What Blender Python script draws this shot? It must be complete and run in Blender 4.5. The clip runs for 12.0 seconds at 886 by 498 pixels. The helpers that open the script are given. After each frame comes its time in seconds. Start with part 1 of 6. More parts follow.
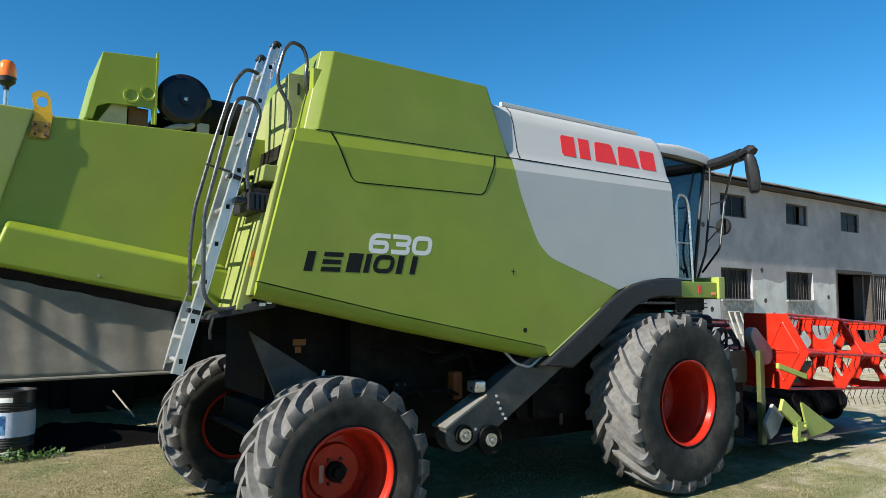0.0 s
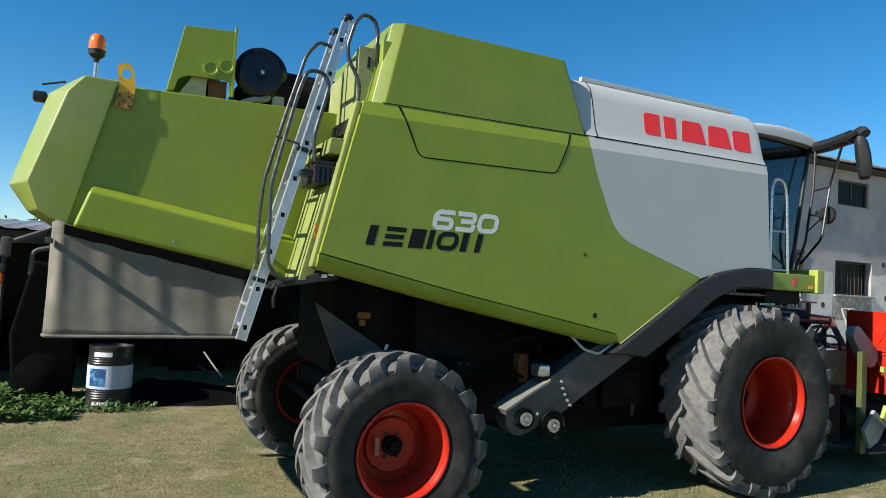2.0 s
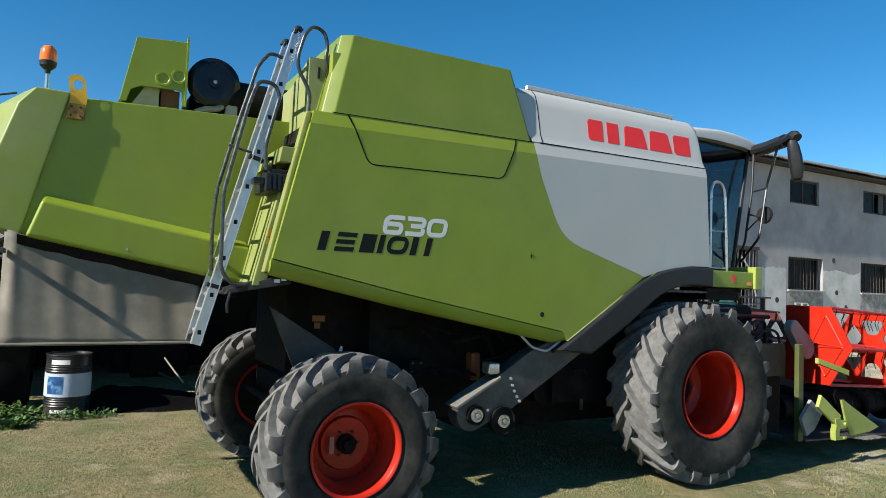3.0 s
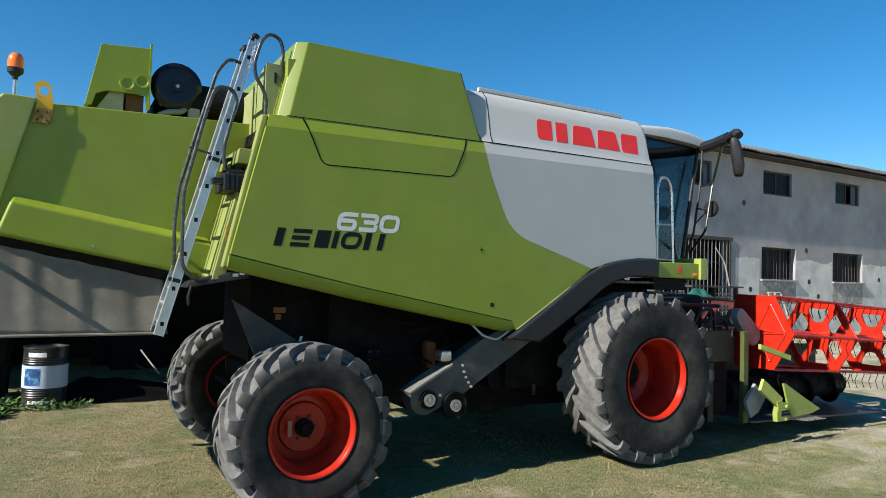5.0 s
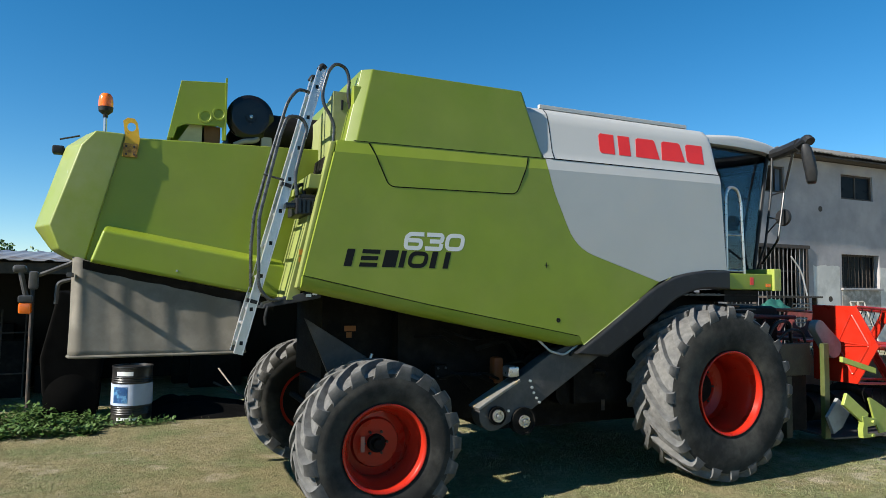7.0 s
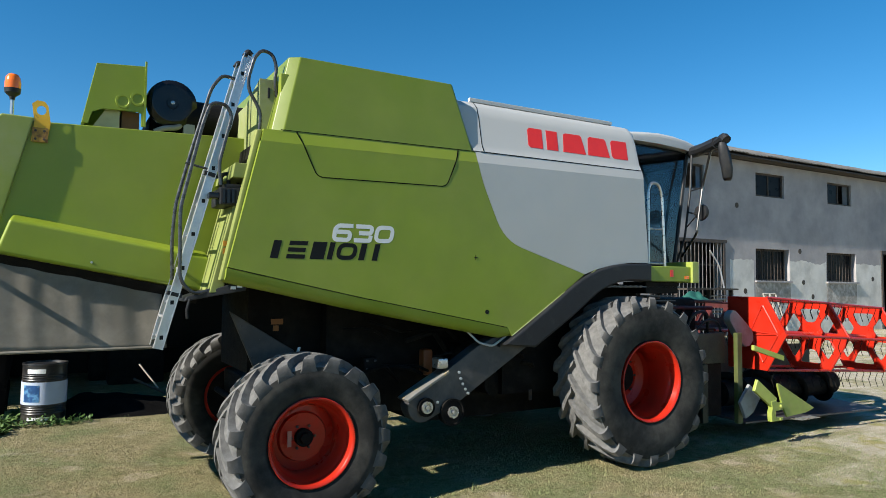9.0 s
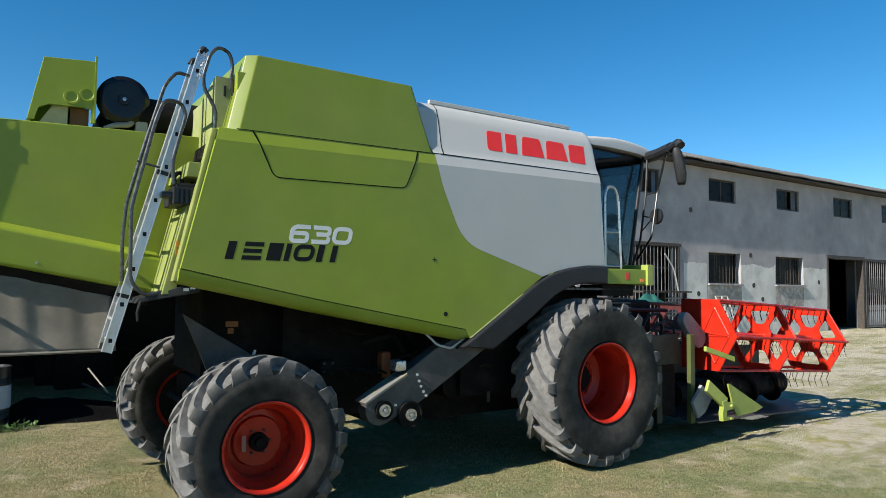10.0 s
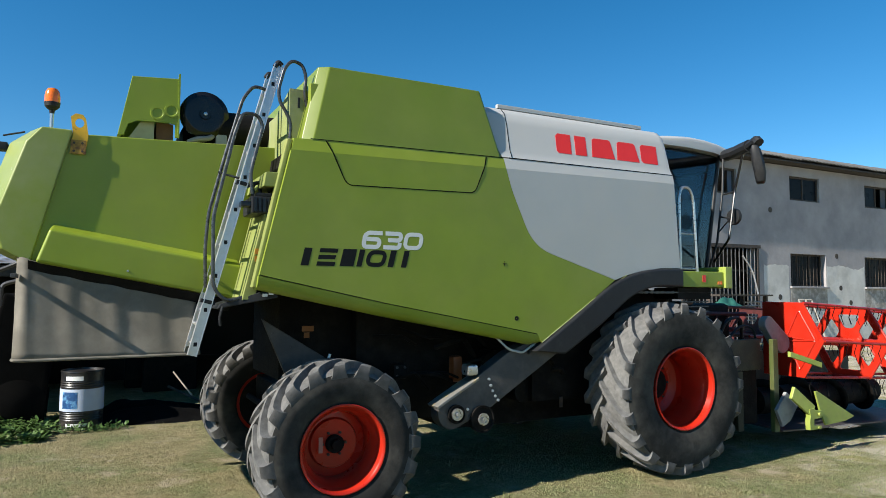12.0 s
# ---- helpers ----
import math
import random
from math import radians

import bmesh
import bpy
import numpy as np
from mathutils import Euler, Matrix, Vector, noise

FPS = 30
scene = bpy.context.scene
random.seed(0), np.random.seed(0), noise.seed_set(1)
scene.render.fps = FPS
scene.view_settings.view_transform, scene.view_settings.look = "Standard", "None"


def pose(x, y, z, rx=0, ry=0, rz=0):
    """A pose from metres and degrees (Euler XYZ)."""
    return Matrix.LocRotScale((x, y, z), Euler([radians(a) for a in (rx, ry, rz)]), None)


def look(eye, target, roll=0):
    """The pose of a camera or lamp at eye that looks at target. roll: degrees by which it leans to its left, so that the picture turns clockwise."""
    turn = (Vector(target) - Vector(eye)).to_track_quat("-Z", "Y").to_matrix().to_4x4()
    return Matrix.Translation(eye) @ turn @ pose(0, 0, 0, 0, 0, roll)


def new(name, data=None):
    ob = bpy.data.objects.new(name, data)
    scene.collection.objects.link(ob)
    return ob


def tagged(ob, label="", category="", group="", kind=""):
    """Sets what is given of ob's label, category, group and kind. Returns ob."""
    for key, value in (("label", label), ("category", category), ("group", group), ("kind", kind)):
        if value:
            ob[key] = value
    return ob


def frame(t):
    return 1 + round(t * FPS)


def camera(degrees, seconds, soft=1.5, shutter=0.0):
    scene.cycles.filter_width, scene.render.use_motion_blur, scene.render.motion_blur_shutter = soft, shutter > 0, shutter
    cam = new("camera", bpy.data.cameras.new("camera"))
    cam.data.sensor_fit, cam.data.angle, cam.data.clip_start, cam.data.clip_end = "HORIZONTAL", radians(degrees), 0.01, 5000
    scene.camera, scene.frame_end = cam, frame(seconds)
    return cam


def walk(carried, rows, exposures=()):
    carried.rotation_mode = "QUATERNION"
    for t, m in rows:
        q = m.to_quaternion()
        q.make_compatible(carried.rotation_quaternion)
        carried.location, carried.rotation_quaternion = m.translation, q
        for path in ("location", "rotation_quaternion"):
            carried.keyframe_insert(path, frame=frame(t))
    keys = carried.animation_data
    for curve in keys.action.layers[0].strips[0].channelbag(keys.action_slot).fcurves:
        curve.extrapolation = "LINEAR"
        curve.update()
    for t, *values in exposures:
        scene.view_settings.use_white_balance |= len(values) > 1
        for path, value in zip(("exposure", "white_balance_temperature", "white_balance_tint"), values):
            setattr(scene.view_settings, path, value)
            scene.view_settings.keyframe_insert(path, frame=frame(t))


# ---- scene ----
cam = camera(66.5, 12.0, soft=0.75)
PATH = [
    (0, (-5.954, -6.057, 1.843), (-4.837, -4.407, 2.008), 0.3),
    (0.5, (-5.916, -6.034, 1.852), (-4.785, -4.389, 1.975), 0.5),
    (1, (-5.801, -5.942, 1.845), (-4.742, -4.252, 2.002), 2.1),
    (1.5, (-5.719, -5.924, 1.841), (-4.74, -4.185, 1.968), 1.2),
    (2, (-5.689, -6.095, 1.843), (-4.815, -4.299, 1.94), 3.0),
    (2.5, (-5.626, -6.22, 1.858), (-4.722, -4.438, 1.937), 3.4),
    (3, (-5.646, -6.334, 1.861), (-4.69, -4.58, 1.965), 2.1),
    (5, (-5.537, -6.781, 1.878), (-4.55, -5.044, 1.959), 1.7),
    (5.5, (-5.614, -6.895, 1.879), (-4.673, -5.135, 1.999), 1.0),
    (6, (-5.588, -6.863, 1.88), (-4.716, -5.068, 2.004), 0.6),
    (6.5, (-5.6, -6.861, 1.891), (-4.782, -5.041, 2.014), 0.6),
    (8.5, (-5.577, -6.858, 1.885), (-4.678, -5.075, 2.0), 0.8),
    (9, (-5.565, -6.865, 1.881), (-4.569, -5.134, 1.986), 0.5),
    (9.5, (-5.552, -6.856, 1.878), (-4.501, -5.159, 2.0), 0.5),
    (10, (-5.546, -6.861, 1.879), (-4.45, -5.191, 1.992), 0.6),
    (10.5, (-5.555, -6.88, 1.876), (-4.45, -5.217, 1.992), 0.4),
    (11, (-5.56, -6.868, 1.866), (-4.491, -5.183, 1.999), 0.3),
    (11.5, (-5.569, -6.868, 1.866), (-4.572, -5.139, 2.0), 0.1),
    (12, (-5.575, -6.865, 1.868), (-4.652, -5.095, 1.996), 0.2),
]
walk(cam, [(t, look(eye, target, roll)) for t, eye, target, roll in PATH], [(0, 0.98), (0.5, 0.86), (1.5, 0.84), (12, 0.86)])

# ---- light ----
SUN_AZ, SUN_EL = radians(186.3), radians(34.3)
to_sun = Vector((math.cos(SUN_AZ) * math.cos(SUN_EL), math.sin(SUN_AZ) * math.cos(SUN_EL), math.sin(SUN_EL)))
sun = new("sun", bpy.data.lights.new("sun", "SUN"))
sun.data.energy, sun.data.angle, sun.data.color = 5.0, radians(0.55), (1.0, 0.94, 0.84)
sun.matrix_world = look(to_sun * 50, (0, 0, 0))
world = bpy.data.worlds.new("sky")
scene.world = world
world.use_nodes = True
wn = world.node_tree
sky = wn.nodes.new("ShaderNodeTexSky")
sky.sky_type, sky.sun_disc = "NISHITA", False
sky.sun_elevation, sky.sun_rotation = SUN_EL, math.atan2(to_sun.x, to_sun.y)
sky.altitude, sky.air_density, sky.dust_density, sky.ozone_density = 1500, 1.0, 0.0, 3.0
bg = wn.nodes["Background"]
bg.inputs["Strength"].default_value = 0.081
deep = wn.nodes.new("ShaderNodeHueSaturation")
deep.inputs["Hue"].default_value, deep.inputs["Saturation"].default_value = 0.493, 1.34
wn.links.new(sky.outputs["Color"], deep.inputs["Color"])
wn.links.new(deep.outputs["Color"], bg.inputs["Color"])


# ---- materials ----
def material(name, colour, rough=0.5, metal=0.0, vary=0.0, scale=8.0, bump=0.0, bump_scale=60.0, second=None, patches=2.0, threshold=(0.45, 0.65), coat=0.0, spec=0.5):
    """A surface with two scales of variation: broad patches towards a second colour, fine grain, and relief."""
    m = bpy.data.materials.new(name)
    m.use_nodes = True
    nt = m.node_tree
    b = nt.nodes["Principled BSDF"]
    b.inputs["Roughness"].default_value, b.inputs["Metallic"].default_value = rough, metal
    b.inputs["Coat Weight"].default_value = coat
    b.inputs["Specular IOR Level"].default_value = spec
    tc = nt.nodes.new("ShaderNodeTexCoord")
    geo = nt.nodes.new("ShaderNodeNewGeometry")
    base = nt.nodes.new("ShaderNodeRGB")
    base.outputs[0].default_value = (*colour, 1)
    out = base.outputs[0]
    if second:
        n1 = nt.nodes.new("ShaderNodeTexNoise")
        n1.inputs["Scale"].default_value, n1.inputs["Detail"].default_value, n1.inputs["Roughness"].default_value = patches, 8, 0.65
        nt.links.new(geo.outputs["Position"], n1.inputs["Vector"])
        r = nt.nodes.new("ShaderNodeMapRange")
        r.inputs["From Min"].default_value, r.inputs["From Max"].default_value = threshold
        nt.links.new(n1.outputs["Fac"], r.inputs["Value"])
        mix = nt.nodes.new("ShaderNodeMix")
        mix.data_type = "RGBA"
        mix.inputs[7].default_value = (*second, 1)
        nt.links.new(r.outputs["Result"], mix.inputs[0])
        nt.links.new(out, mix.inputs[6])
        out = mix.outputs[2]
    if vary:
        n2 = nt.nodes.new("ShaderNodeTexNoise")
        n2.inputs["Scale"].default_value, n2.inputs["Detail"].default_value = scale, 6
        nt.links.new(geo.outputs["Position"], n2.inputs["Vector"])
        hsv = nt.nodes.new("ShaderNodeHueSaturation")
        r2 = nt.nodes.new("ShaderNodeMapRange")
        r2.inputs["From Min"].default_value, r2.inputs["From Max"].default_value = 0.3, 0.7
        r2.inputs["To Min"].default_value, r2.inputs["To Max"].default_value = 1 - vary, 1 + vary
        nt.links.new(n2.outputs["Fac"], r2.inputs["Value"])
        nt.links.new(r2.outputs["Result"], hsv.inputs["Value"])
        nt.links.new(out, hsv.inputs["Color"])
        out = hsv.outputs["Color"]
        r3 = nt.nodes.new("ShaderNodeMapRange")
        r3.inputs["To Min"].default_value, r3.inputs["To Max"].default_value = max(0.02, rough - 0.12), min(1, rough + 0.12)
        nt.links.new(n2.outputs["Fac"], r3.inputs["Value"])
        nt.links.new(r3.outputs["Result"], b.inputs["Roughness"])
    nt.links.new(out, b.inputs["Base Color"])
    if bump:
        n3 = nt.nodes.new("ShaderNodeTexNoise")
        n3.inputs["Scale"].default_value, n3.inputs["Detail"].default_value = bump_scale, 5
        nt.links.new(geo.outputs["Position"], n3.inputs["Vector"])
        bp = nt.nodes.new("ShaderNodeBump")
        bp.inputs["Strength"].default_value, bp.inputs["Distance"].default_value = bump, 0.02
        nt.links.new(n3.outputs["Fac"], bp.inputs["Height"])
        nt.links.new(bp.outputs["Normal"], b.inputs["Normal"])
    return m


GREEN = material("seed_green_paint", (0.206, 0.272, 0.021), 0.40, vary=0.06, scale=3, second=(0.225, 0.27, 0.04), patches=1.2, threshold=(0.4, 0.75), bump=0.03, bump_scale=5, coat=0.06, spec=0.36)
# Tank cover takes a darker copy of the side panels' green.
COVER_GREEN = material("deeper_cover_green", (0.148, 0.207, 0.013), 0.4, vary=0.06, scale=3, second=(0.175, 0.215, 0.03), patches=1.2, threshold=(0.4, 0.75), bump=0.03, bump_scale=5, coat=0.1)
# Dusty green whose paler patches also stand for sun on the rear hood.
HOOD_GREEN = material("dusty_sunlit_green_paint", (0.206, 0.262, 0.03), 0.42, vary=0.06, scale=3, second=(0.25, 0.285, 0.10), patches=1.6, threshold=(0.36, 0.7), bump=0.03, bump_scale=5, coat=0.06, spec=0.4)
GREY_PAINT = material("light_grey_paint", (0.445, 0.45, 0.437), 0.42, vary=0.04, scale=3, second=(0.43, 0.42, 0.395), patches=1.5, threshold=(0.45, 0.8), bump=0.03, bump_scale=5, coat=0.1)
RED = material("red_paint", (0.47, 0.02, 0.008), 0.3, vary=0.1, scale=6, second=(0.36, 0.022, 0.011), patches=3, coat=0.1, spec=0.3)
RUBBER = material("dusty_rubber", (0.017, 0.017, 0.016), 0.85, vary=0.25, scale=14, second=(0.062, 0.06, 0.052), patches=2.6, threshold=(0.42, 0.72), bump=0.08, bump_scale=60, spec=0.25)
LUG = material("worn_tread_rubber", (0.095, 0.0945, 0.0925), 0.85, vary=0.25, scale=20, second=(0.152, 0.15, 0.144), patches=6, threshold=(0.35, 0.7), bump=0.35, bump_scale=120)
BLACK = material("black_plastic", (0.016, 0.017, 0.019), 0.5, vary=0.2, scale=10, second=(0.036, 0.035, 0.033), patches=6, threshold=(0.55, 0.75), bump=0.1, bump_scale=200, spec=0.3)
# Greasy metal set near black so the underbody's deep shade is in the colour.
DARK = material("shade_dark_greasy_metal", (0.006, 0.0056, 0.0052), 0.65, metal=0.0, vary=0.3, scale=12, second=(0.016, 0.014, 0.012), patches=4, bump=0.2, spec=0.12)
STEEL_GREY = material("dark_grey_paint", (0.04, 0.04, 0.042), 0.5, vary=0.12, scale=9, second=(0.075, 0.07, 0.065), patches=4, bump=0.1)
ALU = material("aluminium", (0.62, 0.625, 0.635), 0.38, metal=0.75, vary=0.08, scale=20, bump=0.08)
CHROME = material("galvanised_tube", (0.5, 0.5, 0.5), 0.3, metal=0.85, vary=0.1, scale=25)
TUBE = material("grey_painted_tube", (0.075, 0.077, 0.08), 0.28, metal=0.6, vary=0.15, scale=20, second=(0.04, 0.038, 0.036), patches=9, threshold=(0.55, 0.7))
ORANGE = material("orange_lens", (0.95, 0.18, 0.01), 0.2, vary=0.1, coat=0.5)
YELLOW = material("yellow_paint", (0.75, 0.42, 0.02), 0.5, vary=0.1, second=(0.25, 0.11, 0.03), patches=22, threshold=(0.6, 0.66))
LIME = material("lime_green_paint", (0.27, 0.33, 0.06), 0.45, vary=0.1, second=(0.3, 0.33, 0.08), patches=6)
FABRIC = material("grey_tarpaulin", (0.125, 0.113, 0.088), 0.8, vary=0.1, scale=5, second=(0.18, 0.163, 0.132), patches=3, bump=0.05, bump_scale=12)
STICKER = material("white_print", (0.66, 0.67, 0.66), 0.5, vary=0.03)
PRINT_BLACK = material("black_print", (0.009, 0.0095, 0.010), 0.45, vary=0.05, spec=0.15)
GAP = material("open_joint", (0.004, 0.004, 0.004), 1.0, vary=0.1, spec=0.0)
PALE_GREEN = material("dusty_faded_green_paint", (0.225, 0.26, 0.09), 0.6, vary=0.1, scale=4, second=(0.27, 0.285, 0.15), patches=3)
GLOSS_BLACK = material("glossy_black", (0.008, 0.008, 0.009), 0.22, vary=0.1, scale=6, spec=0.4)
# Paler copy of the green for rear-facing parts that catch the sun.
LIGHT_GREEN = material("sun_paled_green", (0.205, 0.24, 0.068), 0.5, vary=0.1, scale=4, second=(0.26, 0.28, 0.09), patches=3, spec=0.3)
PRINT_RED = material("red_print", (0.72, 0.03, 0.025), 0.4, vary=0.04)
PLASTER = material("weathered_lime_plaster", (0.335, 0.318, 0.317), 0.9, vary=0.12, scale=1.3, second=(0.235, 0.229, 0.236), patches=0.42, threshold=(0.42, 0.66), bump=0.4, bump_scale=7)
SUNLIT_WASH = material("sunlit_whitewash", (0.58, 0.565, 0.525), 0.9, vary=0.12, scale=1.6, second=(0.40, 0.39, 0.36), patches=1.2, threshold=(0.45, 0.7), bump=0.3, bump_scale=8)
PLASTER_DIRTY = material("damp_dirty_plaster", (0.27, 0.25, 0.22), 0.92, vary=0.25, scale=5, second=(0.40, 0.38, 0.35), patches=2.5, bump=0.4, bump_scale=9)
ETERNIT = material("fibre_cement_roof", (0.17, 0.165, 0.155), 0.9, vary=0.3, scale=3, second=(0.09, 0.083, 0.075), patches=1.5, bump=0.3, bump_scale=20)
WOOD_DARK = material("old_dark_wood", (0.055, 0.045, 0.036), 0.85, vary=0.3, scale=9, second=(0.05, 0.04, 0.03), patches=3, bump=0.3, bump_scale=40)
# Near-black albedo stands for the shade inside the shed and building.
INSIDE = material("shade_dark_interior", (0.016, 0.0145, 0.013), 0.95, vary=0.2, scale=2, second=(0.009, 0.008, 0.0075), patches=1)
IRON = material("rusty_iron", (0.045, 0.041, 0.038), 0.7, metal=0.2, vary=0.3, scale=15, second=(0.09, 0.06, 0.042), patches=8)
GLASS_DARK = material("dusty_old_pane", (0.008, 0.009, 0.011), 0.3, vary=0.2, scale=4, spec=0.05)
TIN = material("corrugated_tin", (0.33, 0.35, 0.38), 0.5, metal=0.5, vary=0.15, scale=6, second=(0.24, 0.2, 0.17), patches=2)

GATE_GREY = material("weathered_gate_bar", (0.16, 0.16, 0.163), 0.6, vary=0.2, scale=6, second=(0.05, 0.045, 0.04), patches=3)

GLASS = bpy.data.materials.new("tinted_cab_glass")
GLASS.use_nodes = True
gb = GLASS.node_tree.nodes["Principled BSDF"]
gb.inputs["Base Color"].default_value = (0.16, 0.31, 0.40, 1)
gb.inputs["Transmission Weight"].default_value, gb.inputs["Roughness"].default_value, gb.inputs["IOR"].default_value = 1.0, 0.02, 1.45


def ground_material():
    m = bpy.data.materials.new("dry_grass_and_trodden_earth")
    m.use_nodes = True
    nt = m.node_tree
    b = nt.nodes["Principled BSDF"]
    b.inputs["Roughness"].default_value, b.inputs["Specular IOR Level"].default_value = 0.95, 0.1
    geo = nt.nodes.new("ShaderNodeNewGeometry")

    def noise_node(scale, detail=8, rough=0.6):
        n = nt.nodes.new("ShaderNodeTexNoise")
        n.inputs["Scale"].default_value, n.inputs["Detail"].default_value, n.inputs["Roughness"].default_value = scale, detail, rough
        nt.links.new(geo.outputs["Position"], n.inputs["Vector"])
        return n.outputs["Fac"]

    def ramp(fac, lo, hi):
        r = nt.nodes.new("ShaderNodeMapRange")
        r.inputs["From Min"].default_value, r.inputs["From Max"].default_value = lo, hi
        nt.links.new(fac, r.inputs["Value"])
        return r.outputs["Result"]

    def mixed(fac, a, c):
        x = nt.nodes.new("ShaderNodeMix")
        x.data_type = "RGBA"
        nt.links.new(fac, x.inputs[0])
        for k, v in ((6, a), (7, c)):
            if isinstance(v, tuple):
                x.inputs[k].default_value = (*v, 1)
            else:
                nt.links.new(v, x.inputs[k])
        return x.outputs[2]

    straw = mixed(ramp(noise_node(2.6), 0.42, 0.58), (0.215, 0.195, 0.088), (0.365, 0.30, 0.17))
    straw = mixed(ramp(noise_node(38, 6, 0.75), 0.46, 0.58), straw, (0.325, 0.272, 0.152))
    green = mixed(ramp(noise_node(9, 6, 0.7), 0.42, 0.6), (0.165, 0.192, 0.082), (0.25, 0.262, 0.132))
    place = nt.nodes.new("ShaderNodeSeparateXYZ")
    nt.links.new(geo.outputs["Position"], place.inputs[0])
    drift = nt.nodes.new("ShaderNodeMath")
    drift.operation = "MULTIPLY_ADD"
    drift.inputs[1].default_value = 0.12
    nt.links.new(ramp(place.outputs["X"], -5.0, 1.0), drift.inputs[0])
    nt.links.new(noise_node(0.8, 4, 0.6), drift.inputs[2])
    grass = mixed(ramp(drift.outputs[0], 0.47, 0.6), straw, green)
    grass = mixed(ramp(noise_node(6, 7, 0.8), 0.52, 0.60), grass, (0.15, 0.135, 0.06))
    grass = mixed(ramp(noise_node(17, 7, 0.8), 0.53, 0.61), grass, (0.085, 0.085, 0.033))
    grass = mixed(ramp(noise_node(110, 4, 0.75), 0.50, 0.60), grass, (0.075, 0.075, 0.028))
    grass = mixed(ramp(noise_node(160, 3, 0.7), 0.56, 0.62), grass, (0.414, 0.370, 0.244))
    grass = mixed(ramp(noise_node(1.3, 8, 0.7), 0.56, 0.64), grass, (0.370, 0.318, 0.222))
    earth = mixed(ramp(noise_node(3.5), 0.4, 0.65), (0.523, 0.470, 0.379), (0.415, 0.361, 0.271))
    earth = mixed(ramp(noise_node(60, 5, 0.7), 0.5, 0.62), earth, (0.578, 0.533, 0.451))
    earth = mixed(ramp(noise_node(140, 4, 0.75), 0.53, 0.62), earth, (0.253, 0.217, 0.154))
    earth = mixed(ramp(noise_node(1.7, 8, 0.75), 0.52, 0.60), earth, (0.325, 0.298, 0.127))
    stretch = nt.nodes.new("ShaderNodeVectorMath")
    stretch.operation = "MULTIPLY"
    stretch.inputs[1].default_value = (0.16, 0.75, 1.0)
    nt.links.new(geo.outputs["Position"], stretch.inputs[0])
    streak = nt.nodes.new("ShaderNodeTexNoise")
    streak.inputs["Scale"].default_value, streak.inputs["Detail"].default_value, streak.inputs["Roughness"].default_value = 1.0, 10, 0.8
    nt.links.new(stretch.outputs[0], streak.inputs["Vector"])
    earth = mixed(ramp(streak.outputs["Fac"], 0.47, 0.62), earth, (0.23, 0.225, 0.105))
    # bare trodden track in front of the machine and along the building
    sep = nt.nodes.new("ShaderNodeSeparateXYZ")
    nt.links.new(geo.outputs["Position"], sep.inputs[0])
    bare = ramp(sep.outputs["X"], 0.0, 3.8)
    add = nt.nodes.new("ShaderNodeMath")
    add.operation = "ADD"
    nt.links.new(ramp(noise_node(0.9), 0.38, 0.62), add.inputs[0])
    nt.links.new(bare, add.inputs[1])
    amount = ramp(add.outputs[0], 0.85, 1.35)
    col = mixed(amount, grass, earth)
    nt.links.new(col, b.inputs["Base Color"])
    bp = nt.nodes.new("ShaderNodeBump")
    bp.inputs["Strength"].default_value, bp.inputs["Distance"].default_value = 0.9, 0.05
    nt.links.new(noise_node(30, 8, 0.75), bp.inputs["Height"])
    nt.links.new(bp.outputs["Normal"], b.inputs["Normal"])
    return m


GROUND = ground_material()


# ---- mesh helpers ----
def finish(name, bm, mat, smooth=None):
    bmesh.ops.recalc_face_normals(bm, faces=bm.faces)
    if smooth is not None:
        for f in bm.faces:
            f.smooth = True
        for e in bm.edges:
            if len(e.link_faces) == 2 and e.calc_face_angle(0) > radians(smooth):
                e.smooth = False
    me = bpy.data.meshes.new(name)
    bm.to_mesh(me)
    bm.free()
    me.materials.append(mat)
    return me


def part(name, bm, mat, parent, label="", smooth=35):
    """One mesh object under a thing or under a part; its vertices are given in world coordinates."""
    ob = new(name, finish(name, bm, mat, smooth))
    if smooth is not None and smooth < 60:
        w = ob.modifiers.new("normals", "WEIGHTED_NORMAL")
        w.keep_sharp = True
    ob.parent = parent
    bpy.context.view_layer.update()
    ob.matrix_parent_inverse = parent.matrix_world.inverted()
    return tagged(ob, label)


def thing(name, place, label, category, group="", kind=""):
    ob = new(name)
    ob.location = place
    ob.empty_display_size = 0.2
    bpy.context.view_layer.update()
    return tagged(ob, label, category, group, kind)


def solo(name, bm, mat, label, category, group="", kind="", smooth=35):
    return tagged(new(name, finish(name, bm, mat, smooth)), label, category, group, kind)


def box(bm, x0, x1, y0, y1, z0, z1, bevel=0.0, segs=2):
    r = bmesh.ops.create_cube(bm, size=1.0, matrix=Matrix.Translation(((x0 + x1) / 2, (y0 + y1) / 2, (z0 + z1) / 2)) @ Matrix.Diagonal((abs(x1 - x0), abs(y1 - y0), abs(z1 - z0), 1)))
    if bevel:
        es = list({e for v in r["verts"] for e in v.link_edges})
        bmesh.ops.bevel(bm, geom=es, offset=bevel, segments=segs, affect="EDGES", profile=0.5)
    return bm


